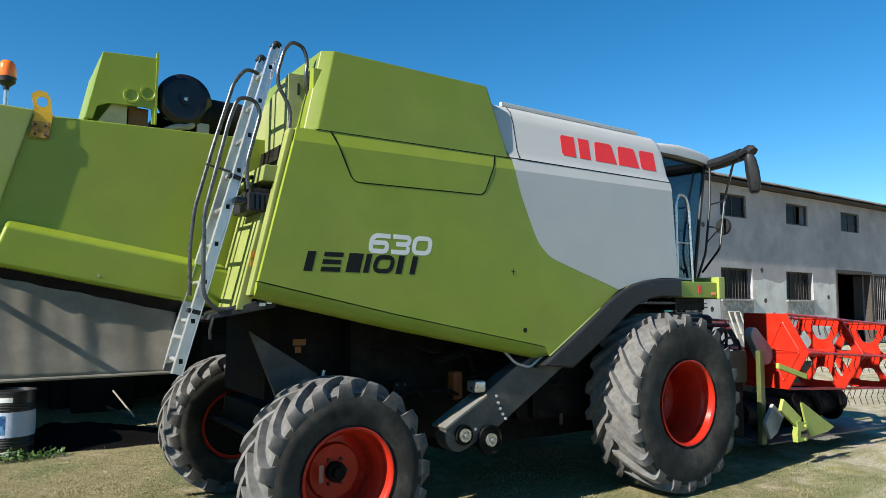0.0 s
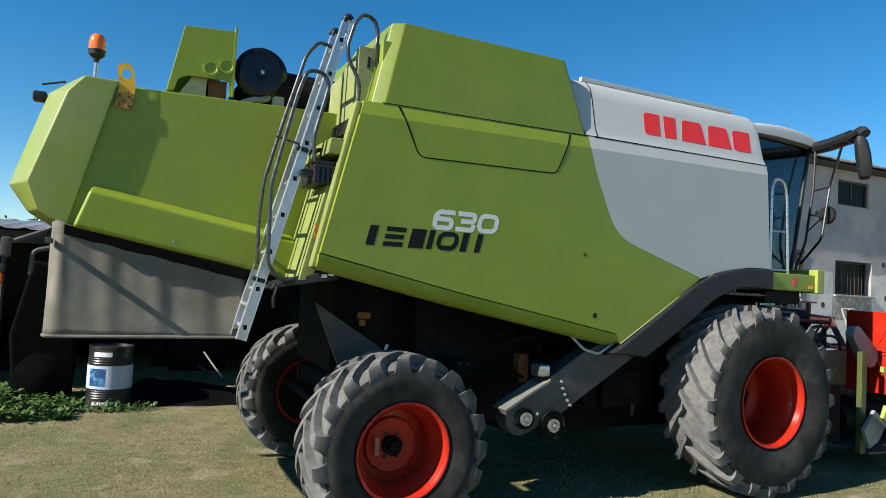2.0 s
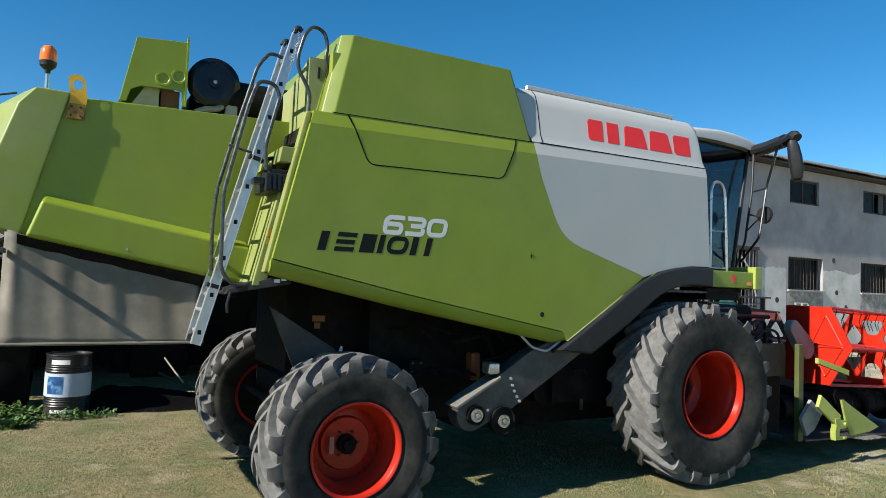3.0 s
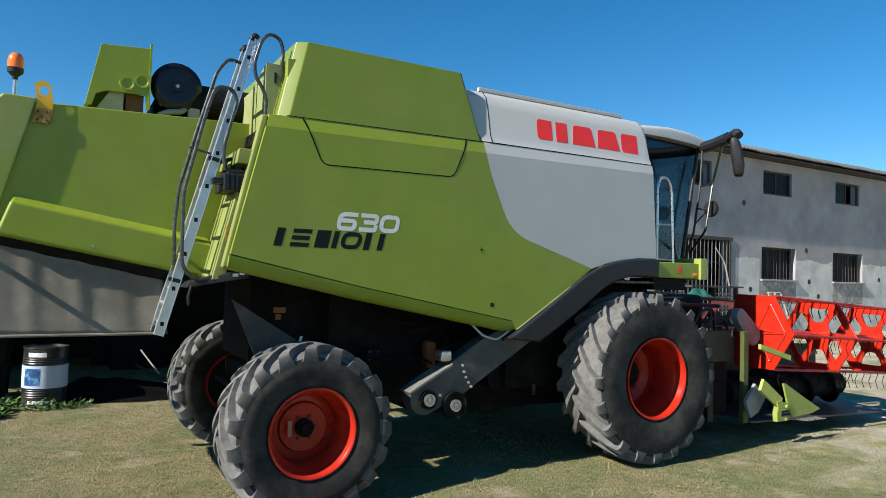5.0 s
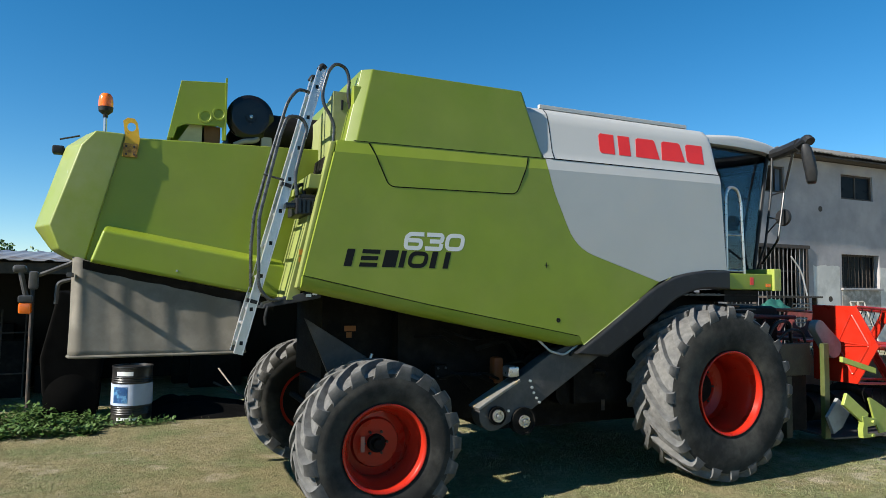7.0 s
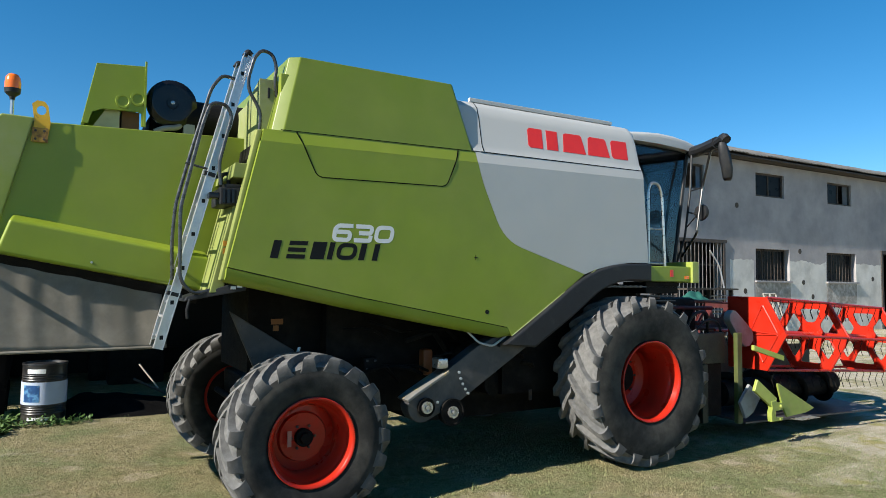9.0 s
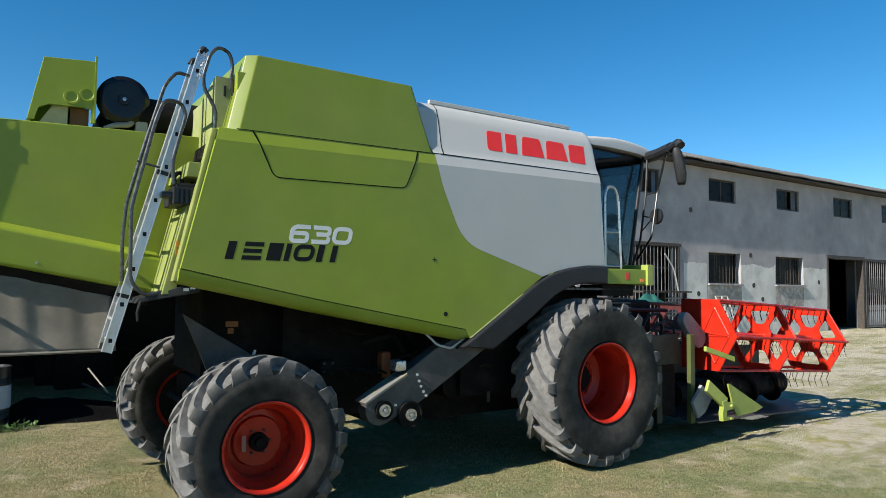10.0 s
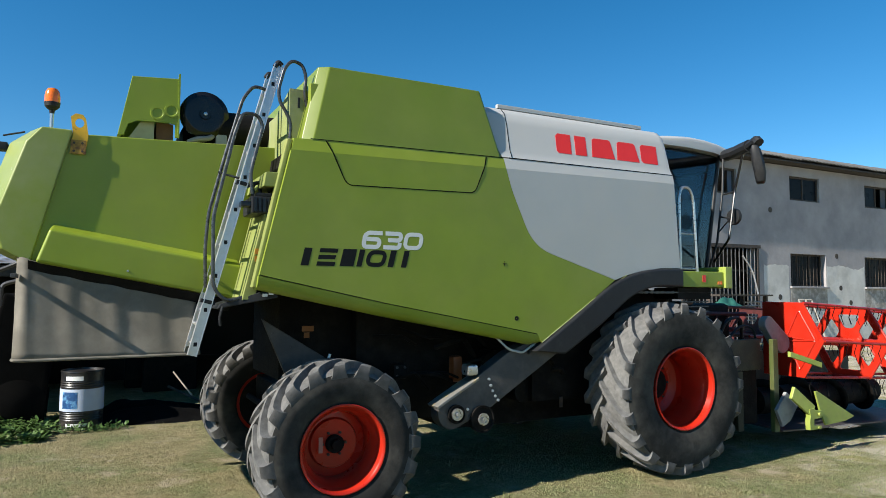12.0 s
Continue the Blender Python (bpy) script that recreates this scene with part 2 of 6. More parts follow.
def prism(bm, outline, a, b, axis="y", bevel=0.0, segs=2):
    """A polygon, given in the two other axes, drawn out from a to b along axis."""
    def at(p, d):
        u, v = p
        return {"x": (d, u, v), "y": (u, d, v), "z": (u, v, d)}[axis]
    va = [bm.verts.new(at(p, a)) for p in outline]
    vb = [bm.verts.new(at(p, b)) for p in outline]
    fs = [bm.faces.new(va), bm.faces.new(vb[::-1])]
    n = len(outline)
    for i in range(n):
        fs.append(bm.faces.new((va[i], vb[i], vb[(i + 1) % n], va[(i + 1) % n])))
    bmesh.ops.recalc_face_normals(bm, faces=fs)
    if bevel:
        es = [e for f in fs[:2] for e in f.edges]
        bmesh.ops.bevel(bm, geom=list(set(es)), offset=bevel, segments=segs, affect="EDGES", profile=0.5)
    return bm


def hull(bm, sections, bevel=0.0, segs=2):
    """Rings of equal count joined one after another, with both ends closed."""
    rings = [[bm.verts.new(p) for p in s] for s in sections]
    fs = [bm.faces.new(rings[0]), bm.faces.new(rings[-1][::-1])]
    for a, b in zip(rings, rings[1:]):
        n = len(a)
        for i in range(n):
            fs.append(bm.faces.new((a[i], b[i], b[(i + 1) % n], a[(i + 1) % n])))
    bmesh.ops.recalc_face_normals(bm, faces=fs)
    if bevel:
        es = list({e for f in fs for e in f.edges if e.calc_face_angle(0) > radians(20)})
        bmesh.ops.bevel(bm, geom=es, offset=bevel, segments=segs, affect="EDGES", profile=0.5)
    return bm


def rounded(points, radius=0.06, steps=5, closed=False):
    """A run of points with its corners rounded."""
    ps = [Vector(p) for p in points]
    out = []
    n = len(ps)
    for i, p in enumerate(ps):
        if not closed and i in (0, n - 1):
            out.append(p)
            continue
        a, b = ps[i - 1], ps[(i + 1) % n]
        r = min(radius, (a - p).length * 0.45, (b - p).length * 0.45)
        p0, p1 = p + (a - p).normalized() * r, p + (b - p).normalized() * r
        for k in range(steps + 1):
            t = k / steps
            out.append((1 - t) ** 2 * p0 + 2 * t * (1 - t) * p + t * t * p1)
    return out


def tube(bm, points, r, segs=10, radius=0.0, closed=False):
    """A round bar along a run of points."""
    ps = rounded(points, radius, 6, closed) if radius else [Vector(p) for p in points]
    n = len(ps)
    rings, side = [], None
    for i, p in enumerate(ps):
        if closed:
            d = (ps[(i + 1) % n] - ps[i - 1]).normalized()
        else:
            d = (ps[min(i + 1, n - 1)] - ps[max(i - 1, 0)]).normalized()
        if side is None:
            side = d.cross(Vector((0, 0, 1)) if abs(d.z) < 0.9 else Vector((1, 0, 0))).normalized()
        side = (side - d * side.dot(d)).normalized()
        up = d.cross(side)
        rings.append([bm.verts.new(p + r * (math.cos(k * math.tau / segs) * side + math.sin(k * math.tau / segs) * up)) for k in range(segs)])
    for a, b in zip(rings, rings[1:] + ([rings[0]] if closed else [])):
        for k in range(segs):
            bm.faces.new((a[k], a[(k + 1) % segs], b[(k + 1) % segs], b[k]))
    if not closed:
        bm.faces.new(rings[0][::-1])
        bm.faces.new(rings[-1])
    return bm


def lathe(bm, profile, centre, segs=48, axis="y"):
    """A profile of (distance along the axis, radius) turned round it."""
    c = Vector(centre)
    rings = []
    for d, r in profile:
        ring = []
        for k in range(segs):
            a = math.tau * k / segs
            u, v = r * math.cos(a), r * math.sin(a)
            ring.append(bm.verts.new(c + Vector({"x": (d, u, v), "y": (u, d, v), "z": (u, v, d)}[axis])))
        rings.append(ring)
    for a, b in zip(rings, rings[1:]):
        for k in range(segs):
            bm.faces.new((a[k], b[k], b[(k + 1) % segs], a[(k + 1) % segs]))
    return bm


def bm_new():
    return bmesh.new()


# ---- ground ----
def ground_height(x, y):
    dip = sum(0.10 * math.exp(-(((x + 3.7) / 1.1) ** 2 + ((y - w) / 0.8) ** 2)) for w in (-1.31, 1.31))
    return 0.02 * noise.noise((x * 0.6, y * 0.6, 0.3)) + 0.012 * noise.noise((x * 2.1, y * 2.1, 4.0)) - dip


def ground():
    bm = bm_new()
    n = 260
    def coord(i):
        t = i / n * 2 - 1
        return math.copysign(abs(t) ** 7 * 900 + abs(t) * 14, t)
    grid = [[None] * (n + 1) for _ in range(n + 1)]
    for i in range(n + 1):
        for j in range(n + 1):
            x, y = coord(i), coord(j) - 1
            grid[i][j] = bm.verts.new((x, y, ground_height(x, y) * math.exp(-(x * x + y * y) / 4000)))
    for i in range(n):
        for j in range(n):
            bm.faces.new((grid[i][j], grid[i + 1][j], grid[i + 1][j + 1], grid[i][j + 1]))
    return solo("ground", bm, GROUND, "dry patchy grass and pale trodden earth of a farmyard", "ground", kind="structure", smooth=180)


ground()


# ---- long farm building ----
def farm_building():
    y0, y1, x0, x1, top = 10.21, 19.0, 11.2, 61.8, 6.88
    b = thing("farm_building", (30, 14, 0), "long two-storey farm building with weathered whitewashed plaster walls", "building")
    ups = [(13.78, 5.54, 6.5, 1.85)] + [(18.68 + 4.93 * k, 5.54, 6.5, 1.85) for k in range(0, 8)]
    lows = [(18.62, 2.15, 3.43, 2.2), (23.46, 2.15, 3.41, 2.25)]
    door, gate = (27.8, 31.33, 0.0, 3.47), (12.7, 16.7, 0.0, 3.58)
    gate2 = (31.51, 36.4, 0.0, 3.45)
    holes = [(x, x + w, a, c) for x, a, c, w in ups + lows] + [door, gate, gate2]
    xs = sorted({x0, x1, *[h[0] for h in holes], *[h[1] for h in holes]})
    zs = sorted({-0.3, top, *[h[2] for h in holes], *[h[3] for h in holes]})
    bm = bm_new()
    def open_at(x, z):
        return any(h[0] < x < h[1] and h[2] < z < h[3] for h in holes)
    for xa, xb in zip(xs, xs[1:]):
        za = None
        for z_lo, z_hi in zip(zs, zs[1:]):
            solid = not open_at((xa + xb) / 2, (z_lo + z_hi) / 2)
            if solid and za is None:
                za = z_lo
            if za is not None and (not solid or z_hi == top):
                box(bm, xa, xb, y0, y0 + 0.4, za, z_hi if solid else z_lo)
                za = None
    bmesh.ops.remove_doubles(bm, verts=bm.verts, dist=0.001)
    part("wall", bm, PLASTER, b, smooth=None)
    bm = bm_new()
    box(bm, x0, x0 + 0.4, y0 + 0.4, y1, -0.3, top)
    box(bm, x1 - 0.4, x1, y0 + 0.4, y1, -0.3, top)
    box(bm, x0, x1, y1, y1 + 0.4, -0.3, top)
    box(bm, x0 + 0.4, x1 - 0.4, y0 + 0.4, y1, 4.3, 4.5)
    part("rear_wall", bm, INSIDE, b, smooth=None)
    # roof of corrugated sheets with an overhang
    bm = bm_new()
    ridge, eave, over = 8.72, 7.03, 0.54
    xr = 15.2
    n = int((x1 - xr + 0.5) / 0.05)
    for side in (1, -1):
        rows = []
        for k in range(n + 1):
            x = xr + k * 0.05
            w = 0.022 * math.sin(x * math.tau / 0.22) + 0.03 * noise.noise((math.floor(x / 1.1) * 3.7, 0.5, 0.0))
            ya, yb = (y0 - over, (y0 + y1) / 2) if side == 1 else (y1 + over, (y0 + y1) / 2)
            f = min(1.0, (x - xr) / 6.2 + 0.02)
            rows.append((bm.verts.new((x, ya, eave + w)), bm.verts.new((x, ya + (yb - ya) * f, eave + (ridge - eave) * f + w))))
        for p, q in zip(rows, rows[1:]):
            bm.faces.new((p[0], q[0], q[1], p[1]))
    roof = part("roof", bm, ETERNIT, b, "grey corrugated fibre-cement roof", smooth=60)
    solid = roof.modifiers.new("thickness", "SOLIDIFY")
    solid.thickness = 0.02
    bm = bm_new()
    box(bm, x0 - 0.4, x1 + 0.4, y0 - over + 0.03, y0 - over + 0.07, eave - 0.13, eave - 0.075)
    part("fascia", bm, WOOD_DARK, b, smooth=None)
    bm = bm_new()
    box(bm, x0 - 0.4, x1 + 0.4, y0 - over + 0.07, y0 + 0.3, eave - 0.12, eave - 0.08)
    part("soffit", bm, WOOD_DARK, b, smooth=None)
    for x, a, c, w in ups + lows:
        lower = a < 3
        inset = y0 + (0.22 if lower else 0.08)
        bars = (0.33, 0.66) if lower else (0.5,)
        win = part("window", box(bm_new(), x + 0.07, x + w - 0.07, inset, inset + 0.08, a, a + 0.07), WOOD_DARK, b, smooth=None)
        for fx in (x, x + w - 0.07):
            part("frame_side", box(bm_new(), fx, fx + 0.07, inset, inset + 0.08, a, c), WOOD_DARK, win, smooth=None)
        part("frame_top", box(bm_new(), x + 0.07, x + w - 0.07, inset, inset + 0.08, c - 0.07, c), WOOD_DARK, win, smooth=None)
        for f in bars:
            part("mullion", box(bm_new(), x + w * f - 0.03, x + w * f + 0.03, inset + 0.01, inset + 0.07, a + 0.07, c - 0.07), WOOD_DARK, win, smooth=None)
        edges = [0, *bars, 1]
        for i, (f, g) in enumerate(zip(edges, edges[1:])):
            if not lower and i == 1 and int(x) % 2:
                continue
            bm = bm_new()
            box(bm, x + w * f + 0.04, x + w * g - 0.04, inset + 0.035, inset + 0.042, a + 0.08, c - 0.08)
            part("pane", bm, GLASS_DARK, win, smooth=None)
        if lower:
            bm = bm_new()
            for k in range(1, 10):
                xx = x + w * k / 10
                tube(bm, [(xx, y0 + 0.1, a), (xx, y0 + 0.1, c)], 0.012, 6)
            part("grille", bm, IRON, win, "rusty iron window bars")
            bm = bm_new()
            box(bm, x - 0.08, x + w + 0.08, y0 - 0.1, y0 + 0.2, a - 0.08, a, 0.012)
            part("sill", bm, PLASTER, win, smooth=None)
            bm = bm_new()
            box(bm, x - 0.02, x + w + 0.02, y0 - 0.007, y0 + 0.02, a - 0.95, a - 0.085)
            part("stained_patch", bm, PLASTER_DIRTY, win, "damp stained plaster under the window", smooth=None)
    # doorway with its frame, and the barred gates
    bm = bm_new()
    for fx in (door[0] - 0.02, door[1] - 0.06):
        box(bm, fx, fx + 0.14, y0 - 0.04, y0 + 0.3, 0, door[3])
    box(bm, door[0] - 0.02, door[1] + 0.1, y0 - 0.05, y0 + 0.3, door[3], door[3] + 0.16)
    part("door_frame", bm, IRON, b, smooth=None)
    for g in (gate, gate2):
        bm = bm_new()
        box(bm, g[0] - 0.1, g[1] + 0.12, y0 - 0.06, y0 + 0.05, g[3] - 0.02, g[3] + 0.10)
        gt = part("gate", bm, IRON, b, "closed barred iron gate", smooth=None)
        for fx in (g[0], g[1] - 0.08):
            bm = bm_new()
            box(bm, fx, fx + 0.1, y0 - 0.06, y0 + 0.04, 0.05, g[3] - 0.02)
            part("gate_post", bm, IRON, gt, smooth=None)
        for zz in (0.1, g[3] * 0.25, g[3] * 0.5, g[3] * 0.75):
            bm = bm_new()
            box(bm, g[0] + 0.1, g[1] - 0.08, y0 - 0.03, y0 + 0.02, zz, zz + 0.06)
            part("gate_rail", bm, IRON, gt, smooth=None)
        m = int((g[1] - g[0]) / 0.21)
        for k in range(1, m):
            xx = g[0] + (g[1] - g[0]) * k / m
            bm = bm_new()
            box(bm, xx - 0.013, xx + 0.013, y0 - 0.05, y0 - 0.03, 0.1, g[3] - 0.03)
            part("bar", bm, GATE_GREY, gt, smooth=None)
        # dark sheet standing for the unlit room behind the gate
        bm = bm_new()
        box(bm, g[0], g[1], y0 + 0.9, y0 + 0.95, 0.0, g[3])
        part("gate_shade_sheet", bm, INSIDE, gt, smooth=None)
    # whitewashed strip between the gates, painting the sunlit wall below the eaves' shadow
    for xa, xb, zt in ((17.05, 18.5, 2.97), (18.5, 20.86, 1.19), (20.86, 23.4, 2.97), (23.4, 25.7, 1.19), (25.7, 27.76, 2.97)):
        n_w = max(1, round((xb - xa) / 0.13))
        top_edge = [(u, zt + (0.16 * noise.noise((u * 0.9, 2.0, 0.0)) + 0.09 * noise.noise((u * 4.5, 5.0, 0.0)) if zt > 2 else 0)) for u in [xb - (xb - xa) * k / n_w for k in range(n_w + 1)]]
        bm = prism(bm_new(), [(xa, -0.2), (xb, -0.2)] + top_edge, y0 - 0.003, y0 + 0.01, "y")
        part("sunlit_wash", bm, SUNLIT_WASH, b, "whitewashed lower wall, painted bright as if sunlit", smooth=None)
    # small vents and knocked-out spots in the plaster
    for x, z in ((17.95, 1.73), (21.54, 3.40), (21.75, 2.10), (17.5, 5.08), (27.05, 2.3), (22.4, 1.5)):
        bm = bm_new()
        lathe(bm, [(y0 - 0.008, 0.001), (y0 - 0.008, 0.11), (y0 + 0.02, 0.12)], (x, 0, z), 9)
        part("plaster_hole", bm, WOOD_DARK, b, "dark knocked-out spot in the plaster", smooth=None)
    bm = bm_new()
    box(bm, gate2[0] + 0.08, gate2[1] - 0.08, y0 + 0.05, y0 + 0.08, 0.05, 1.2)
    part("gate_sheet", bm, TIN, b, smooth=None)
    return b


farm_building()


# ---- combine harvester ----
CH = thing("combine_harvester", (-2.4, 0, 0), "green and light grey combine harvester with orange-red wheel rims", "combine harvester")


LUG_SIDE = material("tread_flank_rubber", (0.075, 0.0735, 0.07), 0.85, vary=0.25, scale=16, second=(0.05, 0.049, 0.046), patches=5, bump=0.2, bump_scale=80)


def lug_tyre(bm_tyre, bm_lugs, c, R, half, rim_r, count, depth, width, sweep, reach):
    """A tractor tyre: a round carcass and two rows of curved bars."""
    side_prof = [(half * 0.80, rim_r), (half * 0.98, rim_r + 0.05), (half * 1.05, rim_r + (R - rim_r) * 0.45), (half * 1.02, R - depth - 0.10), (half * 0.965, R - depth - 0.045)]
    lathe(bm_tyre, side_prof, c, 64)
    lathe(bm_tyre, [(-d, r) for d, r in side_prof], c, 64)
    crown = [(half * 0.965, R - depth - 0.045), (half * 0.88, R - depth - 0.022), (half * 0.6, R - depth - 0.006), (0, R - depth)]
    lathe(bm_lugs, crown + [(-d, r) for d, r in crown[-2::-1]], c, 64)
    cx, cy, cz = c
    for row in (-1, 1):
        for k in range(count):
            a0 = math.tau * (k + (0.5 if row == 1 else 0)) / count
            # (share of half width and drop of the top; of the root; width; sweep)
            stations = [(y_, 0.002, y_, depth + 0.012, 0.60 + 0.16 * (y_ - reach), (0.9 - y_) * 0.93) for y_ in (reach, reach + 0.25)]
            stations += [(0.15, 0.0, 0.15, depth + 0.012, 0.78, 0.70), (0.42, 0.002, 0.42, depth + 0.014, 0.88, 0.44), (0.68, 0.006, 0.68, depth + 0.02, 0.98, 0.2),
                         (0.88, 0.012, 0.86, depth + 0.028, 1.0, 0.06), (0.96, 0.026, 0.93, depth + 0.042, 1.08, 0.015), (1.0, 0.052, 0.965, depth + 0.055, 1.22, -0.005), (1.014, 0.082, 0.985, depth + 0.068, 1.36, -0.012), (1.012, 0.106, 1.0, depth + 0.076, 1.46, -0.014)]
            rings = []
            for yt, dt, yb, db, w_, sw in stations:
                ring = []
                for da, yy, r in ((-0.60, yb, R - db), (-0.42, yt, R - dt), (0.42, yt, R - dt), (0.60, yb, R - db)):
                    a = a0 - sweep * sw + da * width * w_ / R
                    ring.append(bm_lugs.verts.new((cx + r * math.cos(a), cy + row * half * yy, cz + r * math.sin(a))))
                rings.append(ring)
            for p, q in zip(rings, rings[1:]):
                for i in range(4):
                    bm_lugs.faces.new((p[i], p[(i + 1) % 4], q[(i + 1) % 4], q[i]))
            bm_lugs.faces.new(rings[0])
            bm_lugs.faces.new(rings[-1][::-1])


def wheel(c, R, half, rim_r, count, side, dish, hub_r, bolts, depth, width, sweep, reach):
    """A wheel on the machine's near (side -1) or far (side 1) flank."""
    bm, bl = bm_new(), bm_new()
    lug_tyre(bm, bl, c, R, half, rim_r, count, depth, width, sweep, reach)
    tyre = part("wheel", bm, RUBBER, CH, "black agricultural tyre with dusty sidewall on an orange-red rim", smooth=50)
    tread = part("tread", bl, LUG, tyre, "worn grey tread bars", smooth=38)
    # faces turned sideways get the darker flank rubber
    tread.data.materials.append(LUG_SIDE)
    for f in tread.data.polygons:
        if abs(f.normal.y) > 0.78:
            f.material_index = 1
    o = side * half
    bm = bm_new()
    lip = [(o * 0.90, rim_r - 0.016), (o * 0.945, rim_r - 0.008), (o * 0.965, rim_r + 0.004), (o * 0.955, rim_r + 0.012), (o * 0.90, rim_r + 0.006), (-o * 0.7, rim_r + 0.002),
           (-o * 0.7, rim_r - 0.05), (o * 0.1, rim_r - 0.078), (o * 0.45, rim_r - 0.066), (o * 0.60, rim_r - 0.040), (o * 0.66, rim_r - 0.036), (o * 0.90, rim_r - 0.016)]
    lathe(bm, lip, c, 64)
    dprof = [(o * dish[0], rim_r - 0.075), (o * dish[1], rim_r * 0.80), (o * dish[2], rim_r * 0.60), (o * dish[3], rim_r * 0.56), (o * dish[3], hub_r * 0.8)]
    lathe(bm, dprof + [(d - o * 0.05, r) for d, r in dprof[::-1]], c, 64)
    rim = part("rim", bm, RED, tyre, "orange-red painted steel rim", smooth=40)
    bm = bm_new()
    f = o * dish[3]
    lathe(bm, [(f - o * 0.02, 0.001), (f - o * 0.02, hub_r), (f + side * 0.05, hub_r), (f + side * 0.055, hub_r * 0.92), (f + side * 0.05, hub_r * 0.6), (f + side * 0.09, hub_r * 0.55), (f + side * 0.095, 0.001)], c, 24)
    part("hub", bm, DARK, tyre, "greasy black wheel hub")
    # added dark disc that makes the rim's inner side look shaded
    bm = bm_new()
    lathe(bm, [(-o * 0.72, 0.001), (-o * 0.72, rim_r - 0.035), (-o * 0.66, rim_r - 0.035), (-o * 0.66, 0.001)], c, 32)
    part("rim_shade_disc", bm, DARK, tyre)
    for k in range(bolts):
        a = math.tau * k / bolts
        bm = bm_new()
        p = Vector(c) + Vector((math.cos(a) * hub_r * 1.35, f, math.sin(a) * hub_r * 1.35))
        tube(bm, [p - Vector((0, side * 0.01, 0)), p + Vector((0, side * 0.02, 0))], 0.012, 6)
        part("bolt", bm, IRON, tyre)
    return tyre


for s in (-1, 1):
    wheel((-0.111, s * 1.51, 0.888), 0.887, 0.304, 0.412, 20, s, (-0.3, -0.5, -0.6, -0.62), 0.16, 8, 0.055, 0.092, 0.44, -0.1)
    wheel((-3.70, s * 1.31, 0.59), 0.71, 0.25, 0.355, 19, s, (0.0, -0.28, -0.25, -0.12), 0.075, 6, 0.055, 0.105, 0.48, -0.2)


bm = bm_new()
box(bm, -3.85, -3.815, -1.342, -1.335, 0.53, 0.66, 0.002)
part("rim_label", bm, material("faded_label", (0.36, 0.17, 0.13), 0.6, vary=0.1), CH, "small pale label on the rear rim")


def at_side(pts, y):
    return [(x, y, z) for x, z in pts]


